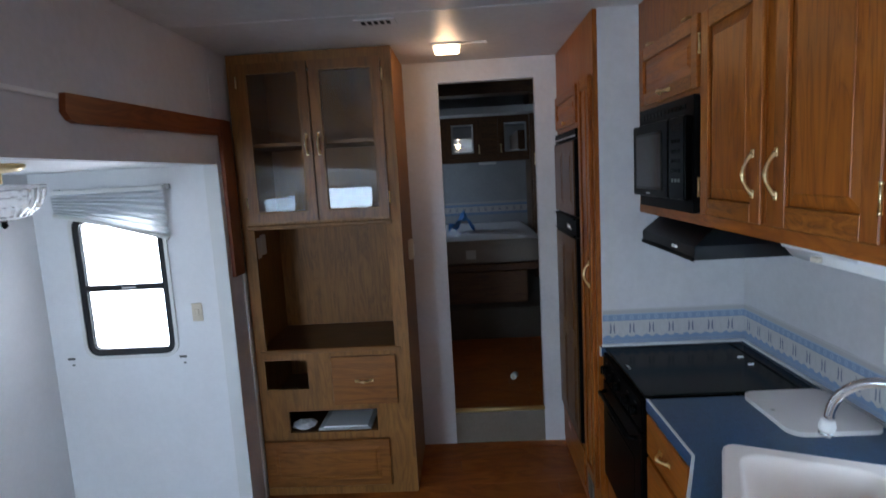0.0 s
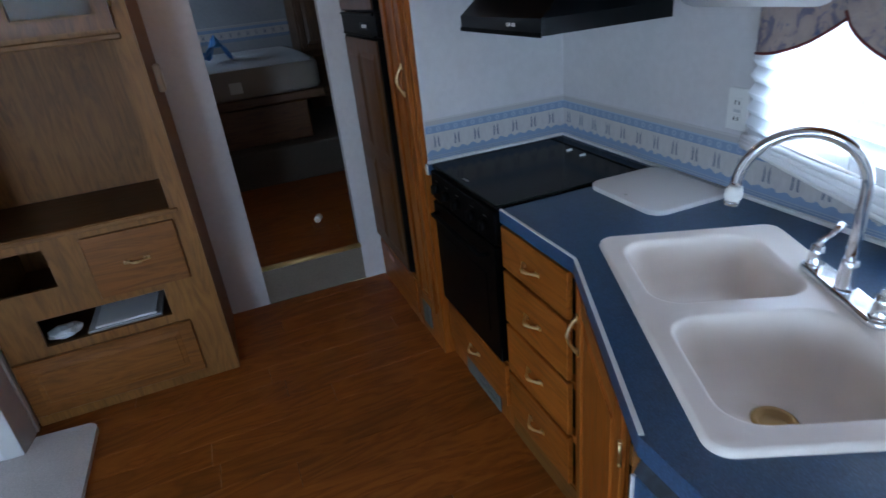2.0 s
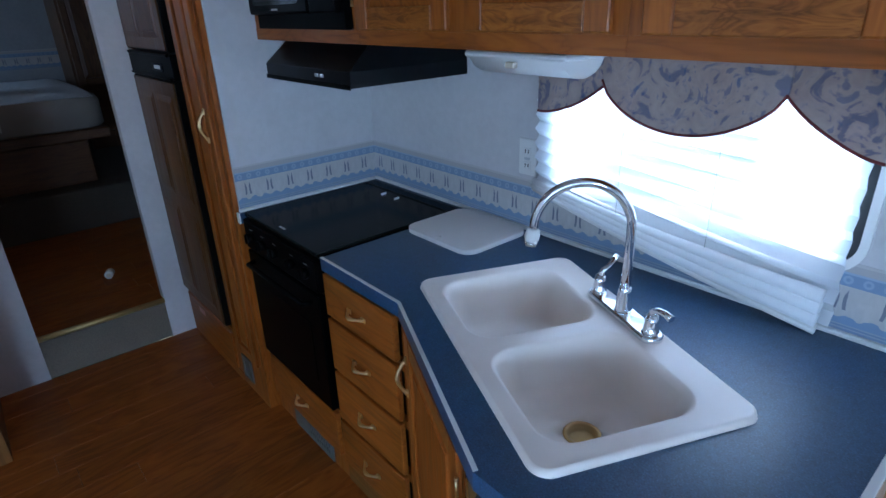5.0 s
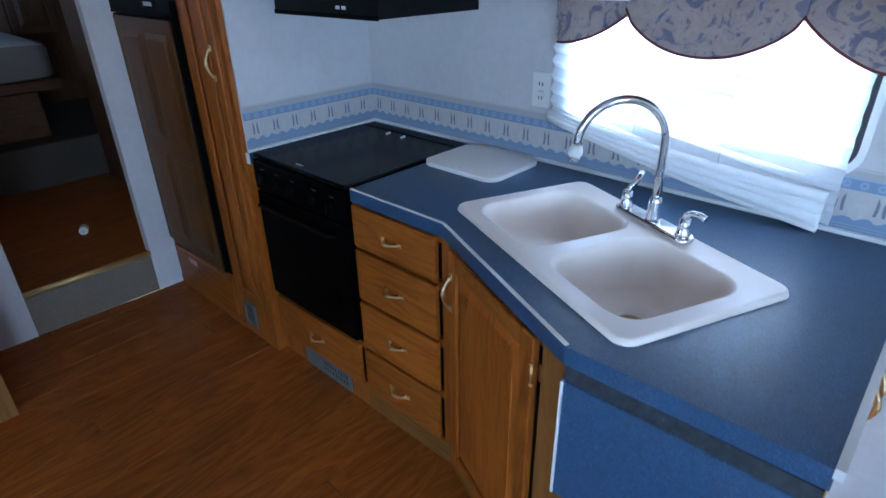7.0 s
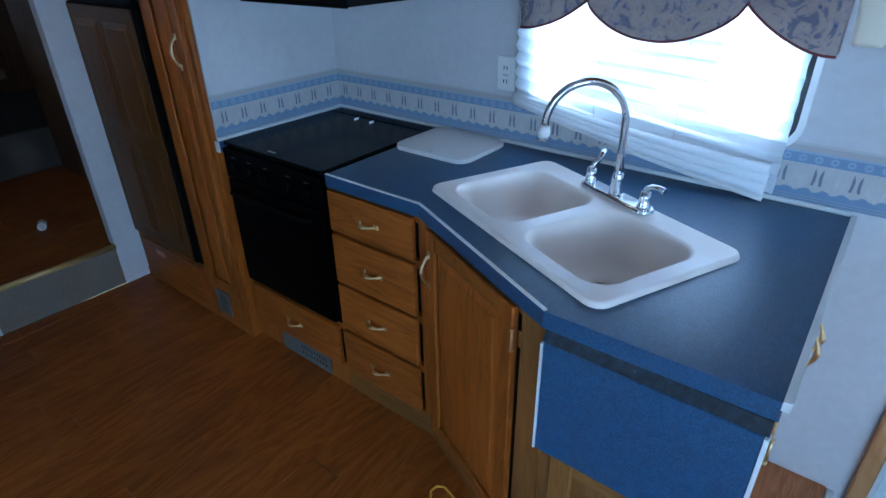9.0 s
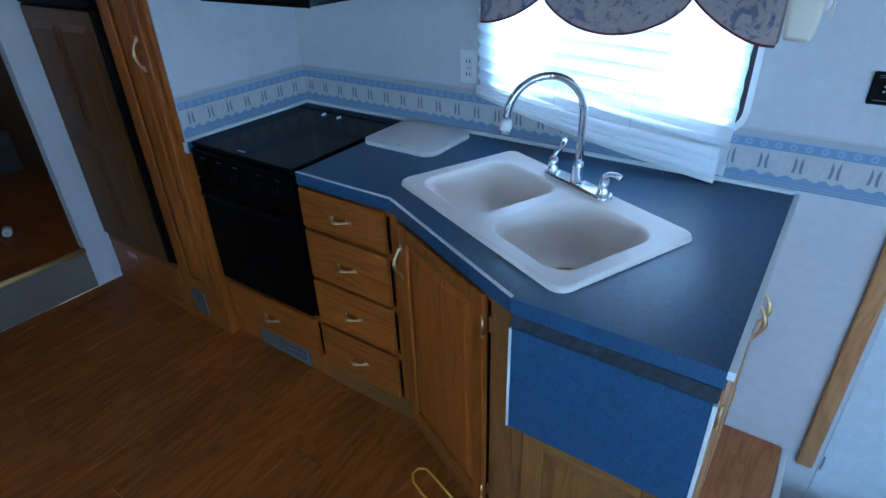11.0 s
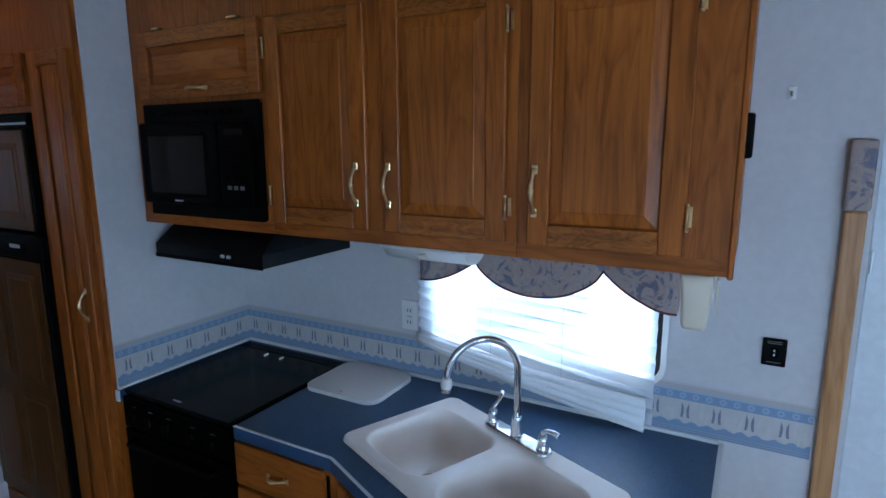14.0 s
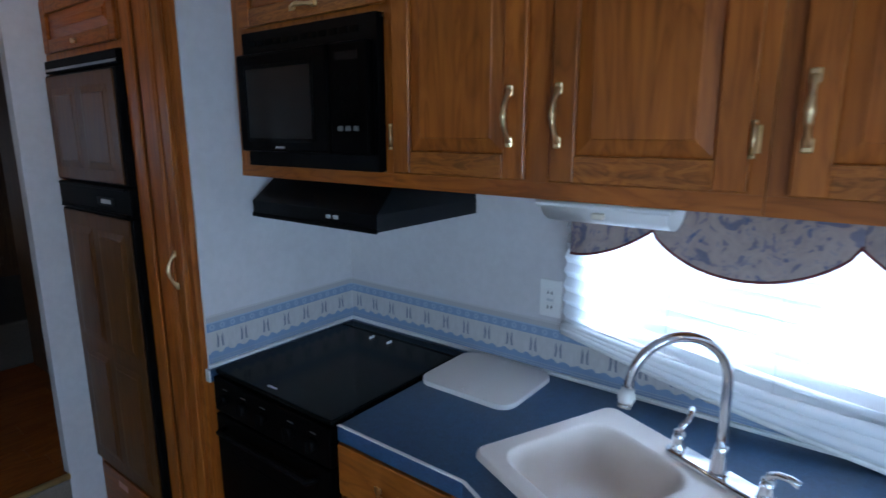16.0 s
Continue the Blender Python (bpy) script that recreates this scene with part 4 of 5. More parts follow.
ed = thing("end_doors", pose(0.507, 0.722, 0), "honey oak cabinet side with two doors and brass pulls", "cabinet", "base cabinets")
part("face_frame", plate(bmesh.new(), 0.0195, 0.826, 0, 0.858, -0.012, 0.006), orange_z, ed)
panel_door(ed, 0.035, 0.425, 0.08, 0.835, -0.012, mz=orange_z, mx=orange_x, handle=(0.405, 0.735, True), hinges="l")
panel_door(ed, 0.440, 0.80, 0.08, 0.835, -0.012, mz=orange_z, mx=orange_x, handle=(0.470, 0.735, True), hinges="r")

# ---- stove ----
st = thing("range", facing_x(0.738, 2.592, 0.30), "black glass-topped kitchen range with oven door", "stove")
part("body", B(0.004, 0.536, 0.004, 0.57, 0.006, 0.585), black_enamel, st)
top = part("top_cover", B(0.0, 0.540, -0.012, 0.570, 0.588, 0.604, 0.004, 2), black_gloss, st, "glossy black glass cover")
for x in (0.20, 0.285):
    part("cover_hinge", B(x, x + 0.004, 0.462, 0.486, 0.604, 0.612, 0.001), print_white, top, "small bright hinge clip")
part("badge", B(0.235, 0.275, 0.012, 0.020, 0.6042, 0.6052), print_grey, top)
part("cover_edge", B(0.006, 0.534, 0.515, 0.520, 0.6042, 0.6062), black_plastic, top)
part("control_panel", B(0.0, 0.540, -0.022, 0.003, 0.470, 0.583, 0.005, 2), black_enamel, st)
for k in range(5):
    x = 0.065 + 0.095 * k + (0.03 if k > 2 else 0)
    kb = bmesh.new()
    disc(kb, 0.019, -0.044, -0.0225, x, 0.525)
    box(kb, x - 0.004, x + 0.004, -0.050, -0.0442, 0.508, 0.542, 0.001)
    kn = part("knob", kb, black_plastic, st, "black control knob")
    part("mark", B(x - 0.012, x + 0.012, -0.0235, -0.0222, 0.553, 0.556), grey_paint, kn)
od = part("oven_door", B(0.004, 0.536, -0.024, 0.003, 0.020, 0.462, 0.005, 2), black_enamel, st, "black oven door")
part("oven_window", B(0.08, 0.46, -0.0262, -0.0242, 0.11, 0.34), black_enamel, od)
part("door_handle", T([(0.05, -0.024, 0.425), (0.06, -0.052, 0.425), (0.48, -0.052, 0.425), (0.49, -0.024, 0.425)], 0.009, 8), black_plastic, od)

# ---- countertop ----
OUT = [(0.725, 2.030), (0.725, 1.642), (0.482, 1.112), (0.487, 0.693), (1.334, 0.693), (1.334, 2.030)]
SINK, SA = Vector((0.885, 1.2725)), math.radians(66.2)
ur, vr = Vector((math.cos(SA), math.sin(SA))), Vector((math.sin(SA), -math.cos(SA)))


def sink_xy(u, v):
    p = SINK + u * ur + v * vr
    return (p.x, p.y)


hole = [sink_xy(u, v) for u, v in rounded(0, 0, 0.338, 0.196, 0.03)]
ct = thing("countertop", (0.9, 1.3, 0.86), "speckled dark blue laminate countertop with white edging", "countertop")
ct_m = Matrix.Translation((-0.9, -1.3, -0.86))
part("top", slab(OUT, [hole], 0.860, 0.900), laminate, ct, "", ct_m)


def edging(p, q, z0, z1, name="edge_trim", t=0.004, material=None, n_out=1):
    p, q = Vector(p), Vector(q)
    d_ = (q - p).normalized()
    nrm = Vector((d_.y, -d_.x)) * n_out
    bm_ = bmesh.new()
    vs = [bm_.verts.new((*(a + nrm * b), z)) for a in (p, q) for b in (0.0002, t) for z in (z0, z1)]
    for f in ((0, 1, 3, 2), (4, 6, 7, 5), (0, 4, 5, 1), (2, 3, 7, 6), (0, 2, 6, 4), (1, 5, 7, 3)):
        bm_.faces.new([vs[i] for i in f])
    part(name, bm_, material or white_trim, ct, "", ct_m)


for a, b in ((0, 1), (1, 2)):
    edging(OUT[a], OUT[b], 0.886, 0.9025, t=0.009, n_out=-1)
    edging(OUT[a], OUT[b], 0.860, 0.8858, "edge_face", 0.003, laminate, -1)
edging(OUT[3], OUT[4], 0.884, 0.9025, t=0.013)
edging(OUT[3], OUT[4], 0.860, 0.8838, "edge_face", 0.003, laminate)
part("back_trim", B(1.3225, 1.3335, 0.694, 2.616, 0.9005, 0.912, 0.002), white_trim, ct, "white caulked back edge", ct_m)
part("back_trim", B(0.716, 1.3220, 2.6035, 2.6155, 0.9005, 0.912, 0.002), white_trim, ct, "", ct_m)
part("end_strip", B(0.712, 1.333, 2.594, 2.6160, 0.862, 0.900, 0.001), laminate, ct, "", ct_m)
part("end_cap", B(0.706, 0.7118, 2.594, 2.6160, 0.862, 0.9025, 0.001), white_trim, ct, "", ct_m)
part("back_strip", B(1.3095, 1.333, 2.0305, 2.5935, 0.862, 0.900), laminate, ct, "", ct_m)

# hanging drop leaf
dl = thing("drop_leaf", (0.478, 0.90, 0.70), "blue laminate drop leaf hanging from the peninsula", "counter leaf")
dl_m = Matrix.Translation((-0.478, -0.90, -0.70))
part("leaf", B(0.468, 0.484, 0.700, 1.100, 0.545, 0.836, 0.002), laminate, dl, "", dl_m)
bm = bmesh.new()
va_ = [bm.verts.new((x, y, z)) for y in (0.694, 1.104) for x, z in ((0.4835, 0.860), (0.4995, 0.858), (0.4995, 0.815), (0.470, 0.838))]
for i in range(4):
    j = (i + 1) % 4
    bm.faces.new((va_[i], va_[j], va_[j + 4], va_[i + 4]))
bm.faces.new(va_[:4])
bm.faces.new(va_[4:][::-1])
part("hinge_edge", bm, raw_edge, dl, "scarred dark bevelled hinge edge", dl_m)
part("edge_trim", B(0.466, 0.486, 1.1002, 1.106, 0.545, 0.834, 0.001), white_trim, dl, "", dl_m)
part("edge_trim", B(0.466, 0.486, 0.692, 0.6998, 0.545, 0.834, 0.001), white_trim, dl, "", dl_m)
part("support", B(0.4845, 0.500, 0.74, 1.06, 0.60, 0.64), tan_x, dl, "", dl_m)

# ---- sink ----
sk = thing("sink", Matrix.LocRotScale((SINK.x, SINK.y, 0.9005), Euler((0, 0, SA)), None), "cream double-bowl acrylic sink with rounded corners", "sink")
bm = bmesh.new()
outer = rounded(0, 0, 0.364, 0.221, 0.037)
b1 = rounded(0.170, 0.020, 0.150, 0.162, 0.066)
b2 = rounded(-0.171, 0.020, 0.150, 0.162, 0.066)
top, h1, h2 = filled(bm, rounded(0, 0, 0.356, 0.213, 0.030), [b1, b2], 0.013)
mid_ = [bm.verts.new((x, y, 0.009)) for x, y in rounded(0, 0, 0.3615, 0.2185, 0.0355)]
low_ = [bm.verts.new((x, y, 0.0)) for x, y in outer]
bridge(bm, top, mid_, True)
bridge(bm, mid_, low_, True)
for loop, cx in ((h1, 0.170), (h2, -0.171)):
    last = loop
    for inset, z in ((0.004, 0.0115), (0.008, 0.006), (0.012, -0.006), (0.026, -0.080), (0.038, -0.106), (0.054, -0.117), (0.080, -0.120)):
        ringv = [bm.verts.new((x, y, z)) for x, y in rounded(cx, 0.020, 0.150 - inset, 0.162 - inset, max(0.066 - inset * 0.3, 0.03))]
        bridge(bm, last, ringv, True)
        last = ringv
    dr_ = [bm.verts.new((cx + 0.040 * math.cos(a), 0.022 + 0.040 * math.sin(a), -0.122)) for a in (math.pi / 2 * (k + i / 6) for k in range(4) for i in range(7))]
    bridge(bm, last, dr_, True)
    cp_ = [bm.verts.new((v.co.x, v.co.y, -0.134)) for v in dr_]
    bridge(bm, dr_, cp_)
    bm.faces.new(cp_)
bowl = part("basin", bm, sink_mat, sk)
for cx in (0.170, -0.171):
    bm = bmesh.new()
    rgs = [[bm.verts.new((cx + r_ * math.cos(a), 0.022 + r_ * math.sin(a), z)) for a in (2 * math.pi * k / 24 for k in range(24))] for r_, z in ((0.039, -0.1215), (0.037, -0.1195), (0.028, -0.121), (0.024, -0.131))]
    for a, b in zip(rgs, rgs[1:]):
        bridge(bm, a, b, True)
    bm.faces.new(rgs[-1])
    part("drain", bm, old_brass, sk, "tarnished drain ring")

# ---- faucet: swivelled along the wall ----
FB = Vector((*sink_xy(0.014, 0.177), 0.9145))
fc = thing("faucet", Matrix.LocRotScale(FB, Euler((0, 0, SA)), None), "chrome gooseneck kitchen faucet with two lever handles", "faucet")
bm = bmesh.new()
rg = [[bm.verts.new((x, y, z)) for x, y in rounded(0, 0, 0.128 - i_, 0.026 - i_, 0.024 - i_, 5)] for i_, z in ((0, 0), (0, 0.009), (0.004, 0.014))]
bridge(bm, rg[0], rg[1], True)
bridge(bm, rg[1], rg[2], True)
bm.faces.new(rg[2])
part("base_plate", bm, chrome, fc)
part("collar", T([(0, 0, 0.013), (0, 0, 0.020), (0, 0, 0.060), (0, 0, 0.072), (0, 0, 0.076)], [0.021, 0.0190, 0.0160, 0.0140, 0.012], 16), chrome, fc)
# the spout swings over the far bowl; its way in local axes
way = Matrix.Rotation(-SA, 3, "Z") @ Vector((-0.148, 0.162, 0)).normalized()
R_ = 0.104
pts = [Vector((0, 0, 0.070)), Vector((0, 0, 0.13)), Vector((0, 0, 0.20))]
pts += [way * (R_ - R_ * math.cos(a)) + Vector((0, 0, 0.212 + R_ * math.sin(a))) for a in (math.radians(8 * k) for k in range(1, 23))]
pts.append(pts[-1] + (pts[-1] - pts[-2]) * 0.9)
part("spout", T(pts, [0.0125] + [0.0105] * (len(pts) - 1), 14), chrome, fc, "chrome gooseneck spout")
e, d_ = pts[-1], (pts[-1] - pts[-2]).normalized()
part("aerator", T([e - d_ * 0.004, e + d_ * 0.004, e + d_ * 0.012, e + d_ * 0.020, e + d_ * 0.026], [0.0125, 0.0150, 0.0172, 0.0165, 0.0130], 14), white_plastic, fc, "white spray tip")
part("aerator_ring", T([e + d_ * 0.0262, e + d_ * 0.031, e + d_ * 0.036], [0.0142, 0.0146, 0.0130], 14), chrome, fc)
for s, tip in ((1, (0.020, 0.058, 0.070)), (-1, (-0.045, 0.030, 0.078))):
    x = 0.102 * s
    hb = part("handle_base", T([(x, 0, 0.012), (x, 0, 0.02), (x, 0, 0.04), (x, 0, 0.056), (x, 0, 0.060)], [0.021, 0.0165, 0.0145, 0.0125, 0.006], 14), chrome, fc)
    if s > 0:
        lv = [(x, 0, 0.050), (x - 0.004, -0.004, 0.068), (x - 0.008, -0.016, 0.080), (x - 0.004, -0.030, 0.092), (x + 0.004, -0.042, 0.098)]
    else:
        lv = [(x, 0, 0.050), (x - 0.006, 0.004, 0.068), (x - 0.022, 0.004, 0.078), (x - 0.042, 0.002, 0.080), (x - 0.058, 0.0, 0.076)]
    part("lever", T(lv, [0.010, 0.0085, 0.0070, 0.0075, 0.0085], 10), chrome, hb)

# cutting board
cbd = thing("cutting_board", (0, 0, 0.9005), "off-white plastic cutting board with rounded corners", "cutting board")
out = rounded(1.176, 1.878, 0.136, 0.156, 0.046)
thole = rounded(1.068, 1.880, 0.008, 0.008, 0.0079, 4)
part("board", slab(out, [thole], 0.0, 0.014), board_mat, cbd)

# outlets, switches, hook
ol = thing("wall_outlet", facing_x(1.3345, 1.790, 1.083), "ivory duplex wall outlet", "outlet")
part("plate", B(0, 0.070, -0.006, -0.0005, 0, 0.114, 0.003, 2), white_plastic, ol)
for z in (0.030, 0.074):
    so = part("socket", B(0.020, 0.050, -0.0085, -0.006, z - 0.014, z + 0.014, 0.002), white_plastic, ol)
    for x in (0.029, 0.041):
        part("slot", B(x - 0.0015, x + 0.0015, -0.0092, -0.0082, z - 0.004, z + 0.007), black_plastic, so)
part("reset_button", B(0.025, 0.045, -0.0088, -0.006, 0.049, 0.056), print_grey, ol)
sp_ = thing("slide_switch", facing_x(1.3345, 0.612, 1.165), "black slide-out control switch plate with white print", "switch")
part("plate", B(0.004, 0.062, -0.008, -0.0005, 0, 0.078, 0.003), black_plastic, sp_)
part("rocker", B(0.024, 0.042, -0.011, -0.0082, 0.026, 0.052, 0.002), black_gloss, sp_)
for z in (0.033, 0.045):
    part("arrow", disc(bmesh.new(), 0.0028, -0.0118, -0.0111, 0.033, z, 8), print_grey, sp_)
for z in (0.010, 0.064, 0.069):
    part("print_line", B(0.016, 0.050, -0.0089, -0.0081, z, z + 0.0018), grey_paint, sp_)
hk = thing("wall_hook", facing_x(1.3345, 0.600, 1.89), "small clear adhesive wall hook", "hook")
part("pad", B(-0.010, 0.010, -0.004, -0.0005, -0.016, 0.018, 0.0018), white_plastic, hk)
part("peg", T([(0, -0.003, 0.004), (0, -0.016, -0.006), (0, -0.018, 0.004)], 0.003, 6), steel, hk)
# entry door and its oak trim
dt = thing("door_trim", facing_x(1.3345, 0.462, -0.02), "honey oak door casing, rubbed, with a fabric-wrapped top", "trim", kind="structure")
part("casing", B(0, 0.048, -0.022, -0.0005, 0, 1.62, 0.006, 2), orange_z, dt)
part("fabric_cap", B(-0.004, 0.052, -0.030, -0.0005, 1.6205, 1.795, 0.008, 2), fabric, dt, "mauve fabric wrap")
dd = thing("door_1", facing_x(1.352, 0.398, -0.28), "closed white entry door", "door", kind="structure")
part("leaf", B(0, 0.60, 0, 0.03, 0, 2.22, 0.004), door_paint, dd)
for z in (0.27, 1.02, 1.75):
    part("hinge", B(0.006, 0.012, -0.006, -0.0004, z - 0.03, z + 0.03, 0.001), steel, dd)
part("handle", B(0.50, 0.56, -0.02, -0.0004, 1.2, 1.32, 0.006), black_plastic, dd)

# ceiling fittings
lf = thing("ceiling_lamp", (0.09, 3.11, CEIL - 0.0005), "small lit rectangular ceiling lamp", "lamp")
part("base", B(-0.075, 0.075, -0.055, 0.055, -0.012, 0, 0.004), white_plastic, lf)
part("lens", B(-0.062, 0.062, -0.046, 0.046, -0.042, -0.0125, 0.012, 3), lens_mat, lf, "glowing warm diffuser").visible_shadow = False
part("plate", B(0.08, 0.20, -0.03, 0.03, -0.008, 0, 0.002), ceiling_mat, lf)
copy_thing(lf, Matrix.Translation((0.05, -0.75, CEIL - 0.0005)))
cv = thing("ceiling_vent", (-0.19, 2.60, CEIL - 0.0005), "small slotted ceiling vent", "vent")
part("frame", B(-0.085, 0.085, -0.045, 0.045, -0.006, 0, 0.002), ceiling_mat, cv)
for k in range(5):
    part("slot", B(-0.058 + 0.026 * k, -0.042 + 0.026 * k, -0.026, 0.026, -0.0072, -0.0062), black_plastic, cv)

# slide-out fascia
fa = thing("slide_fascia", (-1.02, 2.35, 1.95), "red-stained oak fascia above the slide-out opening", "trim", kind="structure")
bm = bmesh.new()
prof = [(-0.535, 0.045), (-0.545, -0.010), (-0.525, -0.032), (-0.50, -0.040), (0.52, -0.012), (0.52, 0.062)]
fr0, fr1 = ([bm.verts.new((x, y, z)) for y, z in prof] for x in (0.0, 0.020))
bridge(bm, fr0, fr1)
bm.faces.new(fr0)
bm.faces.new(fr1[::-1])
red_y = oak("red_oak_along", 1, (0.11, 0.024, 0.006), (0.20, 0.048, 0.012), (0.25, 0.068, 0.018))
red_z = oak("red_oak_upright", 2, (0.11, 0.024, 0.006), (0.20, 0.048, 0.012), (0.25, 0.068, 0.018))
part("head", bm, red_y, fa)
part("upright", B(0.0005, 0.020, 0.5205, 0.640, -0.70, 0.065, 0.003), red_z, fa)
structure("slide_header_trim", B(-1.022, -1.012, 0.0, 1.80, 1.975, 1.99, 0.003), white_trim, "thin pale moulding along the header")
structure("wall_seam_strip", B(-1.0215, -1.016, 2.83, 2.846, 2.02, CEIL - 0.002, 0.001), wallpaper, "wallpaper seam strip")
structure("slide_edge_trim", B(-1.017, -1.008, 2.99, 3.015, 0.0, 1.25, 0.002), white_trim, "pale strip beside the hutch")
for x, z in ((-1.86, 0.875), (-1.29, 0.865)):
    k_ = thing("wall_scuff_bracket", (x, 2.8345, z), "small grey torn screw anchor on the white wall", "bracket", "shade clips")
    part("clip", B(-0.022, 0.016, -0.006, -0.0003, 0.0, 0.012, 0.003), grey_paint, k_)
    part("stub", B(-0.004, 0.010, -0.004, -0.0003, -0.030, -0.022, 0.002), grey_paint, k_)
sw = thing("slide_wall_switch", (-1.195, 2.8345, 1.093), "yellowed ivory wall switch plate", "switch")
part("plate", B(-0.026, 0.026, -0.008, -0.0003, -0.045, 0.045, 0.004, 2), cream_plastic, sw)
part("rocker", B(-0.010, 0.010, -0.011, -0.0082, -0.018, 0.018, 0.002), cream_plastic, sw)

# hanging glass lamp of the slide-out
gl = thing("pendant_lamp", (-1.315, 1.90, S_TOP), "cut-glass bowl lamp with brass fittings", "lamp")
part("canopy", T([(0, 0, 0), (0, 0, -0.008), (0, 0, -0.022), (0, 0, -0.028)], [0.075, 0.078, 0.06, 0.02], 20), brass, gl)
part("stem", T([(0, 0, -0.026), (0, 0, -0.06)], 0.012, 12), brass, gl)
bm = bmesh.new()
prof = [(0.120, -0.066), (0.124, -0.070), (0.119, -0.100), (0.100, -0.138), (0.066, -0.166), (0.020, -0.178)]
rgs = []
for k, (r_, z) in enumerate(prof):
    rgs.append([bm.verts.new((r_ * (1 + 0.02 * (-1) ** i) * math.cos(2 * math.pi * i / 48), r_ * (1 + 0.02 * (-1) ** i) * math.sin(2 * math.pi * i / 48), z)) for i in range(48)])
for a, b in zip(rgs, rgs[1:]):
    bridge(bm, a, b)
bm.faces.new(rgs[-1])
part("bowl", bm, cut_glass, gl, "ribbed clear glass bowl")
part("finial", T([(0, 0, -0.172), (0, 0, -0.184), (0, 0, -0.192), (0, 0, -0.202)], [0.012, 0.008, 0.010, 0.003], 10), black_plastic, gl)

# ---- hutch ----
HX, HW, HD = -1.005, 0.820, 0.530
hu = thing("entertainment_hutch", (HX, 3.020, 0), "tall oak entertainment hutch, glass doors above an empty television bay", "cabinet")
holes = [(0.060, 0.745, 0.822, 1.462), (0.075, 0.740, 1.530, 2.255), (0.045, 0.272, 0.603, 0.765), (0.148, 0.625, 0.358, 0.480)]
part("face_frame", plate(bmesh.new(), 0, HW, 0.002, CEIL - 0.006, 0, 0.019, holes), tan_z, hu)
part("side_panel", B(0, 0.014, 0.0195, HD, 0.002, CEIL - 0.006), tan_z, hu)
part("side_panel", B(HW - 0.014, HW, 0.0195, HD, 0.002, CEIL - 0.006), tan_z, hu)
part("back_panel", B(0.0145, HW - 0.0145, HD - 0.012, HD, 0.002, CEIL - 0.006), tan_z, hu)
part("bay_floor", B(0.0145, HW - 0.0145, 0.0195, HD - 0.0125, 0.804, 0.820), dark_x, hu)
part("bay_top", B(0.0145, HW - 0.0145, 0.0195, HD - 0.0125, 1.468, 1.484), tan_x, hu)
part("shelf", B(0.0145, HW - 0.0145, 0.10, HD - 0.0125, 1.885, 1.903), tan_x, hu)
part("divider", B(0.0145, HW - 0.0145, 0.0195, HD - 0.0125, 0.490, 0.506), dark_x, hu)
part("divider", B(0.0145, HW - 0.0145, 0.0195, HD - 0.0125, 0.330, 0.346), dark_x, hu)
part("bay_trim", B(0.030, 0.775, -0.010, -0.0004, 1.464, 1.486, 0.004), tan_x, hu)
part("bay_trim", B(0.030, 0.775, -0.006, -0.0004, 0.800, 0.820, 0.003), tan_x, hu)
for x0, x1, hx, hs in ((0.052, 0.402, 0.378, "l"), (0.412, 0.766, 0.438, "r")):
    z0, z1, rl = 1.503, 2.285, 0.052
    bm = plate(bmesh.new(), x0, x1, z0, z1, -0.020, -0.0005, [(x0 + rl, x1 - rl, z0 + rl, z1 - rl)])
    d = part("glass_door", bm, hutch_z, hu, "oak framed glass door")
    part("pane", B(x0 + rl - 0.004, x1 - rl + 0.004, -0.012, -0.009, z0 + rl - 0.004, z1 - rl + 0.004), glass, d, "clear glass").visible_shadow = False
    part("bead", plate(bmesh.new(), x0 + rl - 0.008, x1 - rl + 0.008, z0 + rl - 0.008, z1 - rl + 0.008, -0.0225, -0.0205, [(x0 + rl, x1 - rl, z0 + rl, z1 - rl)]), tan_z, d)
    part("handle", pull(0.10, True), brass, d, "polished brass pull", Matrix.Translation((hx, -0.0205, 1.88)))
    ex = x0 - 0.006 if hs == "l" else x1 + 0.006
    for hz in (1.60, 2.20):
        part("hinge", T([(ex, -0.014, hz - 0.028), (ex, -0.014, hz + 0.028)], 0.0045, 8), brass, d)
slab_drawer(hu, 0.402, 0.745, 0.513, 0.778, -0.0004, mx=hutch_x)
dp = part("lower_panel", B(0.005, 0.685, -0.019, -0.0004, 0.055, 0.318, 0.004), hutch_x, hu)
part("field", raised(bmesh.new(), 0.06, 0.63, 0.095, 0.280, -0.0192, -0.024, 0.02), hutch_x, dp)
part("switch_box", B(0.016, 0.030, 0.09, 0.16, 1.30, 1.41, 0.003), white_plastic, hu, "white outlet plates in the bay")
part("switch_box", B(0.016, 0.026, 0.18, 0.25, 1.31, 1.42, 0.003), white_plastic, hu)
tb = thing("paper_booklets", (HX + 0.42, 3.10, 0.3465), "pale booklets lying in the slot", "booklet")
part("booklet", B(-0.13, 0.16, -0.04, 0.20, 0.0, 0.012, 0.001), print_grey, tb)
part("booklet", B(-0.10, 0.14, -0.03, 0.20, 0.0125, 0.022, 0.001), print_white, tb)
bm = bmesh.new()
tube(bm, [(0, 0, 0), (0.04, 0.02, 0.03), (0.09, 0.0, 0.05), (0.13, 0.03, 0.02)], 0.004, 6)
tube(bm, [(0.02, 0.02, 0), (0.05, -0.01, 0.06), (0.10, 0.02, 0.07), (0.15, 0.04, 0.0)], 0.003, 6)
solo("cable", bm, black_plastic, "loose black cables in the hutch opening", "cable").location = (HX + 0.08, 3.10, 0.5105)
bag = bmesh.new()
bmesh.ops.create_icosphere(bag, subdivisions=3, radius=0.05)
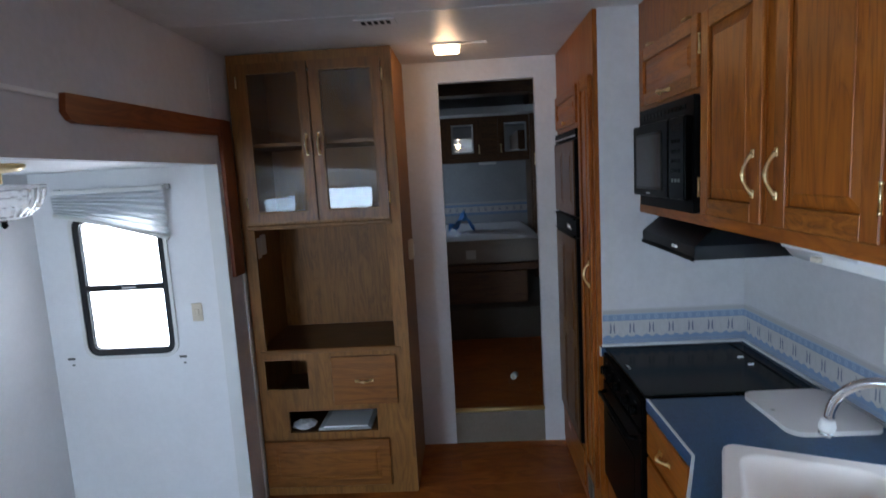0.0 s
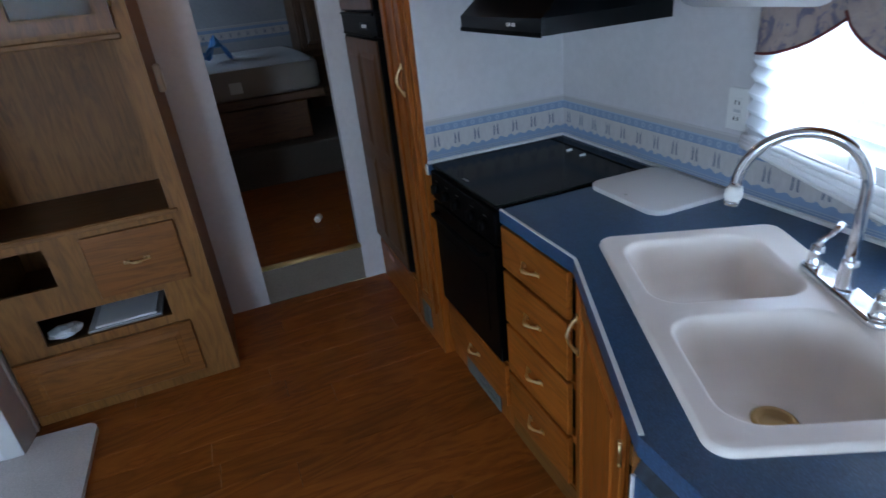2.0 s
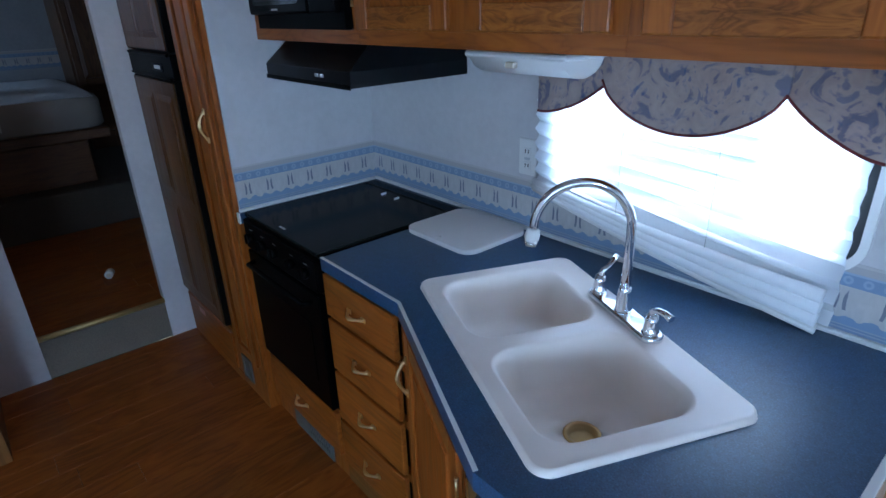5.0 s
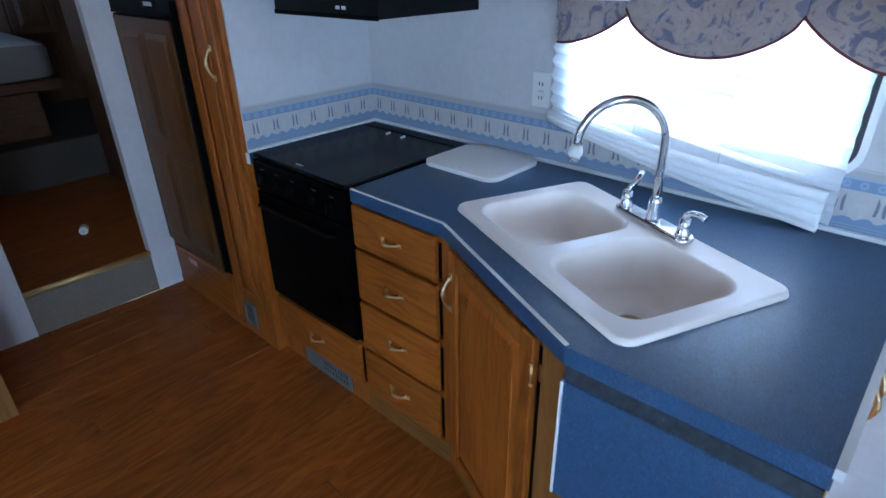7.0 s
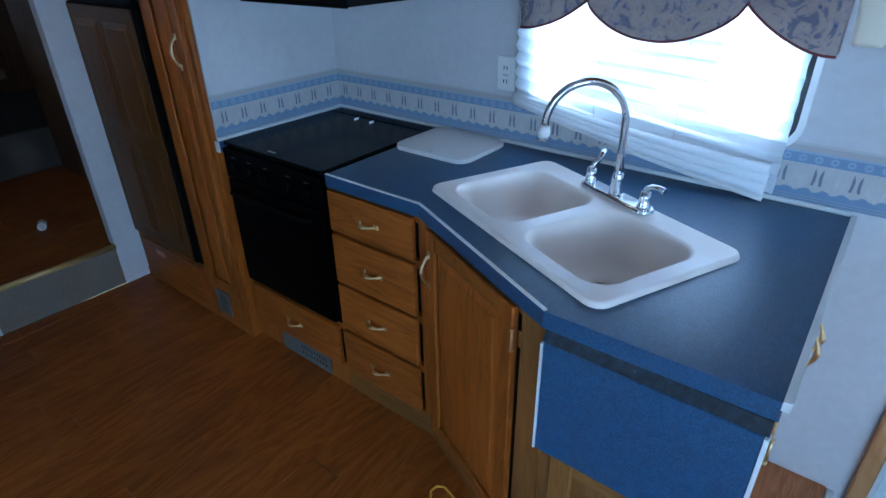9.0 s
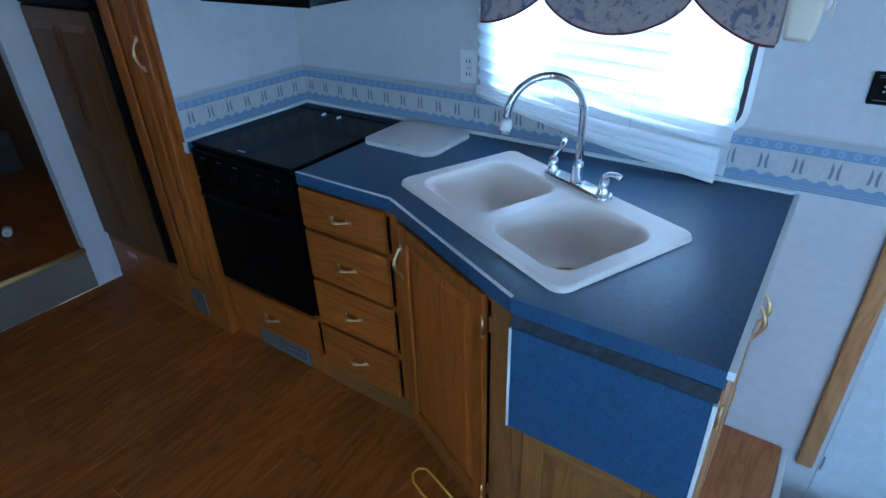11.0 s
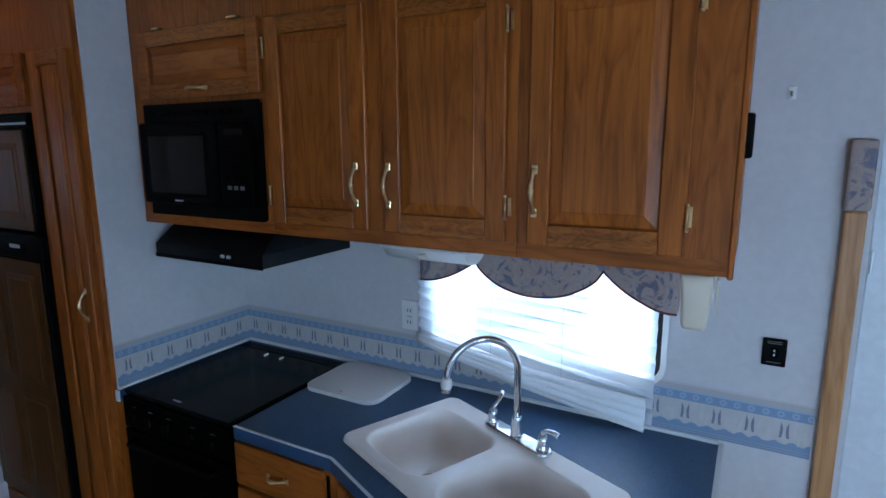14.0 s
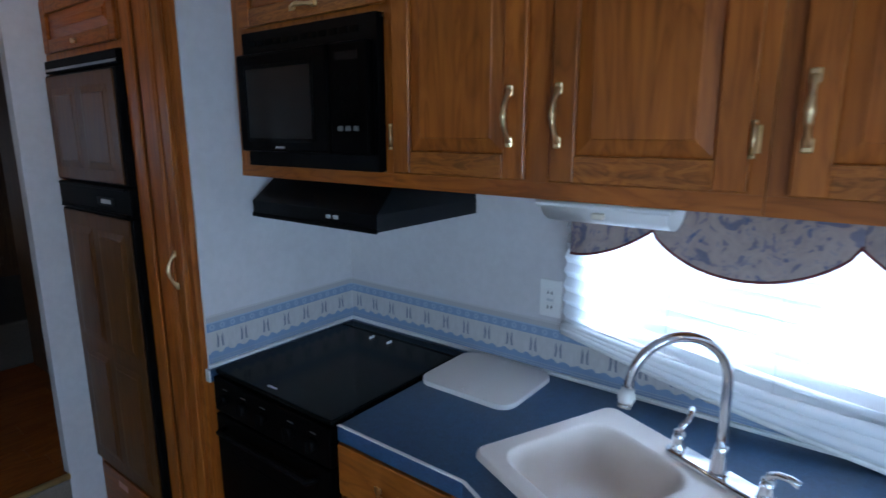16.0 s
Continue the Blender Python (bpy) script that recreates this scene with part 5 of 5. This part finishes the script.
for v in bag.verts:
    v.co = Vector((v.co.x * 1.3, v.co.y, v.co.z * 0.5)) * (1 + 0.25 * noise.noise(v.co * 40))
bag_ob = solo("plastic_bag", bag, print_grey, "crumpled pale plastic bag in the slot", "bag")
bag_ob.location = (HX + 0.205, 3.10, 0.374)
th = thing("thermostat", (-0.172, 3.30, 1.29), "cream wall thermostat on the hutch side", "thermostat")
part("body", B(-0.0125, 0.014, -0.035, 0.035, -0.055, 0.055, 0.006), cream_plastic, th)
part("slider", B(0.0142, 0.018, -0.010, 0.010, -0.04, 0.03, 0.001), white_plastic, th)

# ---- bedroom ----
bed = thing("bed", (0.35, 5.85, 0.50), "bare quilted mattress on a brown wooden platform", "bed")
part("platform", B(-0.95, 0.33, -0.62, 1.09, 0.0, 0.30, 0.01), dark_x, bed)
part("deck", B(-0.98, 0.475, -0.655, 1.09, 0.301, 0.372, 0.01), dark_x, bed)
bm = bmesh.new()
rg = [[bm.verts.new((x, y, z)) for x, y in rounded(-0.25, 0.22, 0.73 - i_, 0.87 - i_, 0.16, 6)] for i_, z in ((0.02, 0.374), (0.0, 0.39), (0.0, 0.55), (0.02, 0.585))]
for a, b in zip(rg, rg[1:]):
    bridge(bm, a, b, True)
bm.faces.new(rg[0][::-1])
mt = part("mattress", bm, mattress_side, bed, "grey-beige mattress border")
bm = bmesh.new()
g_ = [[None] * 25 for _ in range(25)]
for i in range(25):
    for j in range(25):
        u, v = i / 12 - 1, j / 12 - 1
        q = 0.03 * math.cos(u * 14) * math.cos(v * 14) * 0.25
        edge = max(abs(u), abs(v))
        x = -0.25 + 0.715 * u * (1 - 0.045 * v * v * (abs(u) > 0.9))
        g_[i][j] = bm.verts.new((x, 0.22 + 0.855 * v, 0.582 + 0.024 * (1 - edge ** 6) + q * (1 - edge ** 4)))
for i in range(24):
    for j in range(24):
        bm.faces.new((g_[i][j], g_[i + 1][j], g_[i + 1][j + 1], g_[i][j + 1])).smooth = True
part("quilt_top", bm, mattress_mat, mt, "white quilted top")
part("label", B(-0.22, -0.13, -0.654, -0.6505, 0.42, 0.50), print_grey, mt)
bm = bmesh.new()
bmesh.ops.create_grid(bm, x_segments=10, y_segments=8, size=0.5)
for v in bm.verts:
    v.co = Vector((v.co.x * 0.26, v.co.y * 0.30, 0.05 + 0.09 * noise.noise(v.co * 3.3) + 0.10 * math.exp(-((v.co.x - 0.1) / 0.2) ** 2)))
bmesh.ops.solidify(bm, geom=bm.faces[:], thickness=0.004)
bb = solo("plastic_sheet", bm, blue_plastic, "crumpled blue plastic film on the mattress", "plastic film")
bb.location = (0.10, 5.80, 1.115)
ov = thing("overhead_cupboard", (0.40, 6.50, 1.80), "dark wood bedroom cupboards with mirrored doors", "cabinet")
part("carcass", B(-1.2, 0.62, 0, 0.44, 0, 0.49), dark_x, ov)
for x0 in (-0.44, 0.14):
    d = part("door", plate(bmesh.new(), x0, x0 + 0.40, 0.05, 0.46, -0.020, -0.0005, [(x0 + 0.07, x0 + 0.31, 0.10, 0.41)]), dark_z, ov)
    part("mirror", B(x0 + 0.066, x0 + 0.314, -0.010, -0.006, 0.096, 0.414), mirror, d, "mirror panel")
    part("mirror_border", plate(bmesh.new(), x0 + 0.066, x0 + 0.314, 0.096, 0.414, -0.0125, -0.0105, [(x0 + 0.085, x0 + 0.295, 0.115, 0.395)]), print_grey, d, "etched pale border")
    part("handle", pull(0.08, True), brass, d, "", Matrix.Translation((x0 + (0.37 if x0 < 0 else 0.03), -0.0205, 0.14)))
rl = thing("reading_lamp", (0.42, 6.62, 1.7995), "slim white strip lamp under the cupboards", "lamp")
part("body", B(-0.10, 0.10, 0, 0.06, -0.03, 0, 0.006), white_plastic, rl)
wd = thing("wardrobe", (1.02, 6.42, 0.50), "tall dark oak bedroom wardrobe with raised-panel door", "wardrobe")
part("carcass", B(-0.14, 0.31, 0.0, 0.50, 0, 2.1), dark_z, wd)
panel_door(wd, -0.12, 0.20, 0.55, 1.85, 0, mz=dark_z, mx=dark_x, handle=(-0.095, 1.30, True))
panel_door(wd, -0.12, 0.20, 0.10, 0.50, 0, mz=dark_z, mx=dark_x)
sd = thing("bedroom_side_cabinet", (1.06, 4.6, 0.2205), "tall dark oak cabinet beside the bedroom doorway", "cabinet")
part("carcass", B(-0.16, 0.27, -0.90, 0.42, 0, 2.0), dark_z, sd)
ds = thing("door_stop", (0.425, 4.04, BF + 0.0005), "small white roll lying on the bedroom floor", "door stop")
part("body", T([(0, 0, 0.022), (0.02, 0.05, 0.022)], 0.022, 14), white_plastic, ds)
part("core", T([(-0.001, -0.003, 0.022), (0.0, -0.001, 0.022)], 0.012, 12), cream_plastic, ds)

# yellow cord on the floor
pts = [(0.50, 1.36, 0.0045), (0.515, 1.42, 0.0045), (0.535, 1.470, 0.0045), (0.560, 1.492, 0.0045), (0.585, 1.488, 0.006), (0.598, 1.465, 0.006), (0.590, 1.43, 0.0045), (0.572, 1.38, 0.0045), (0.555, 1.33, 0.0045)]
solo("yellow_cord", T(pts, 0.004, 8), yellow_cord, "loop of yellow cord lying on the floor", "cord")

# ---- floor planks ----
def planks(parent, x0, x1, y0, y1, z, step=0.131, length=1.21, first=0.131, joint=None):
    rng = random.Random(5)
    meshes = {}
    n = int(math.ceil((y1 - y0) / step))
    for i in range(n + 1):
        ya, yb = max(y0, y0 + first + (i - 1) * step), min(y1, y0 + first + i * step)
        if yb - ya < 0.005:
            continue
        x = x0 - rng.uniform(0.0, 0.9)
        if joint and abs(ya - joint[1]) < 0.01:
            x = joint[0] - 2 * length
        while x < x1:
            a, b = max(x0, x), min(x1, x + length)
            x += length
            if joint and abs(ya - joint[1]) < 0.01 and abs(b - joint[0]) < 0.01:
                b -= 0.003
            if b - a < 0.02:
                continue
            key = (round(b - a, 3), round(yb - ya, 3))
            if key not in meshes:
                me_bm = B(0.0006, b - a - 0.0006, 0.0006, yb - ya - 0.0006, -0.008, 0.0, 0.0008)
                me = bpy.data.meshes.new("plank")
                me_bm.to_mesh(me)
                me_bm.free()
                me.materials.append(plank_mat)
                meshes[key] = me
            ob = new("plank", meshes[key])
            ob.parent = parent
            ob.location = (a, ya, z)


fl = thing("floor", (0, 0, 0), "dark reddish-brown wood laminate plank floor", "floor", kind="structure")
planks(fl, -1.02, 1.334, 0.4926, 3.554, 0.0, first=0.0964, joint=(0.42, 1.768))
planks(fl, -1.02, 0.958, -2.62, 0.4926, 0.0)
fb = thing("floor_bedroom", (0, 0, 0), "dark wood laminate bedroom floor", "floor", kind="structure")
planks(fb, -1.18, 1.334, 3.565, 5.06, BF)
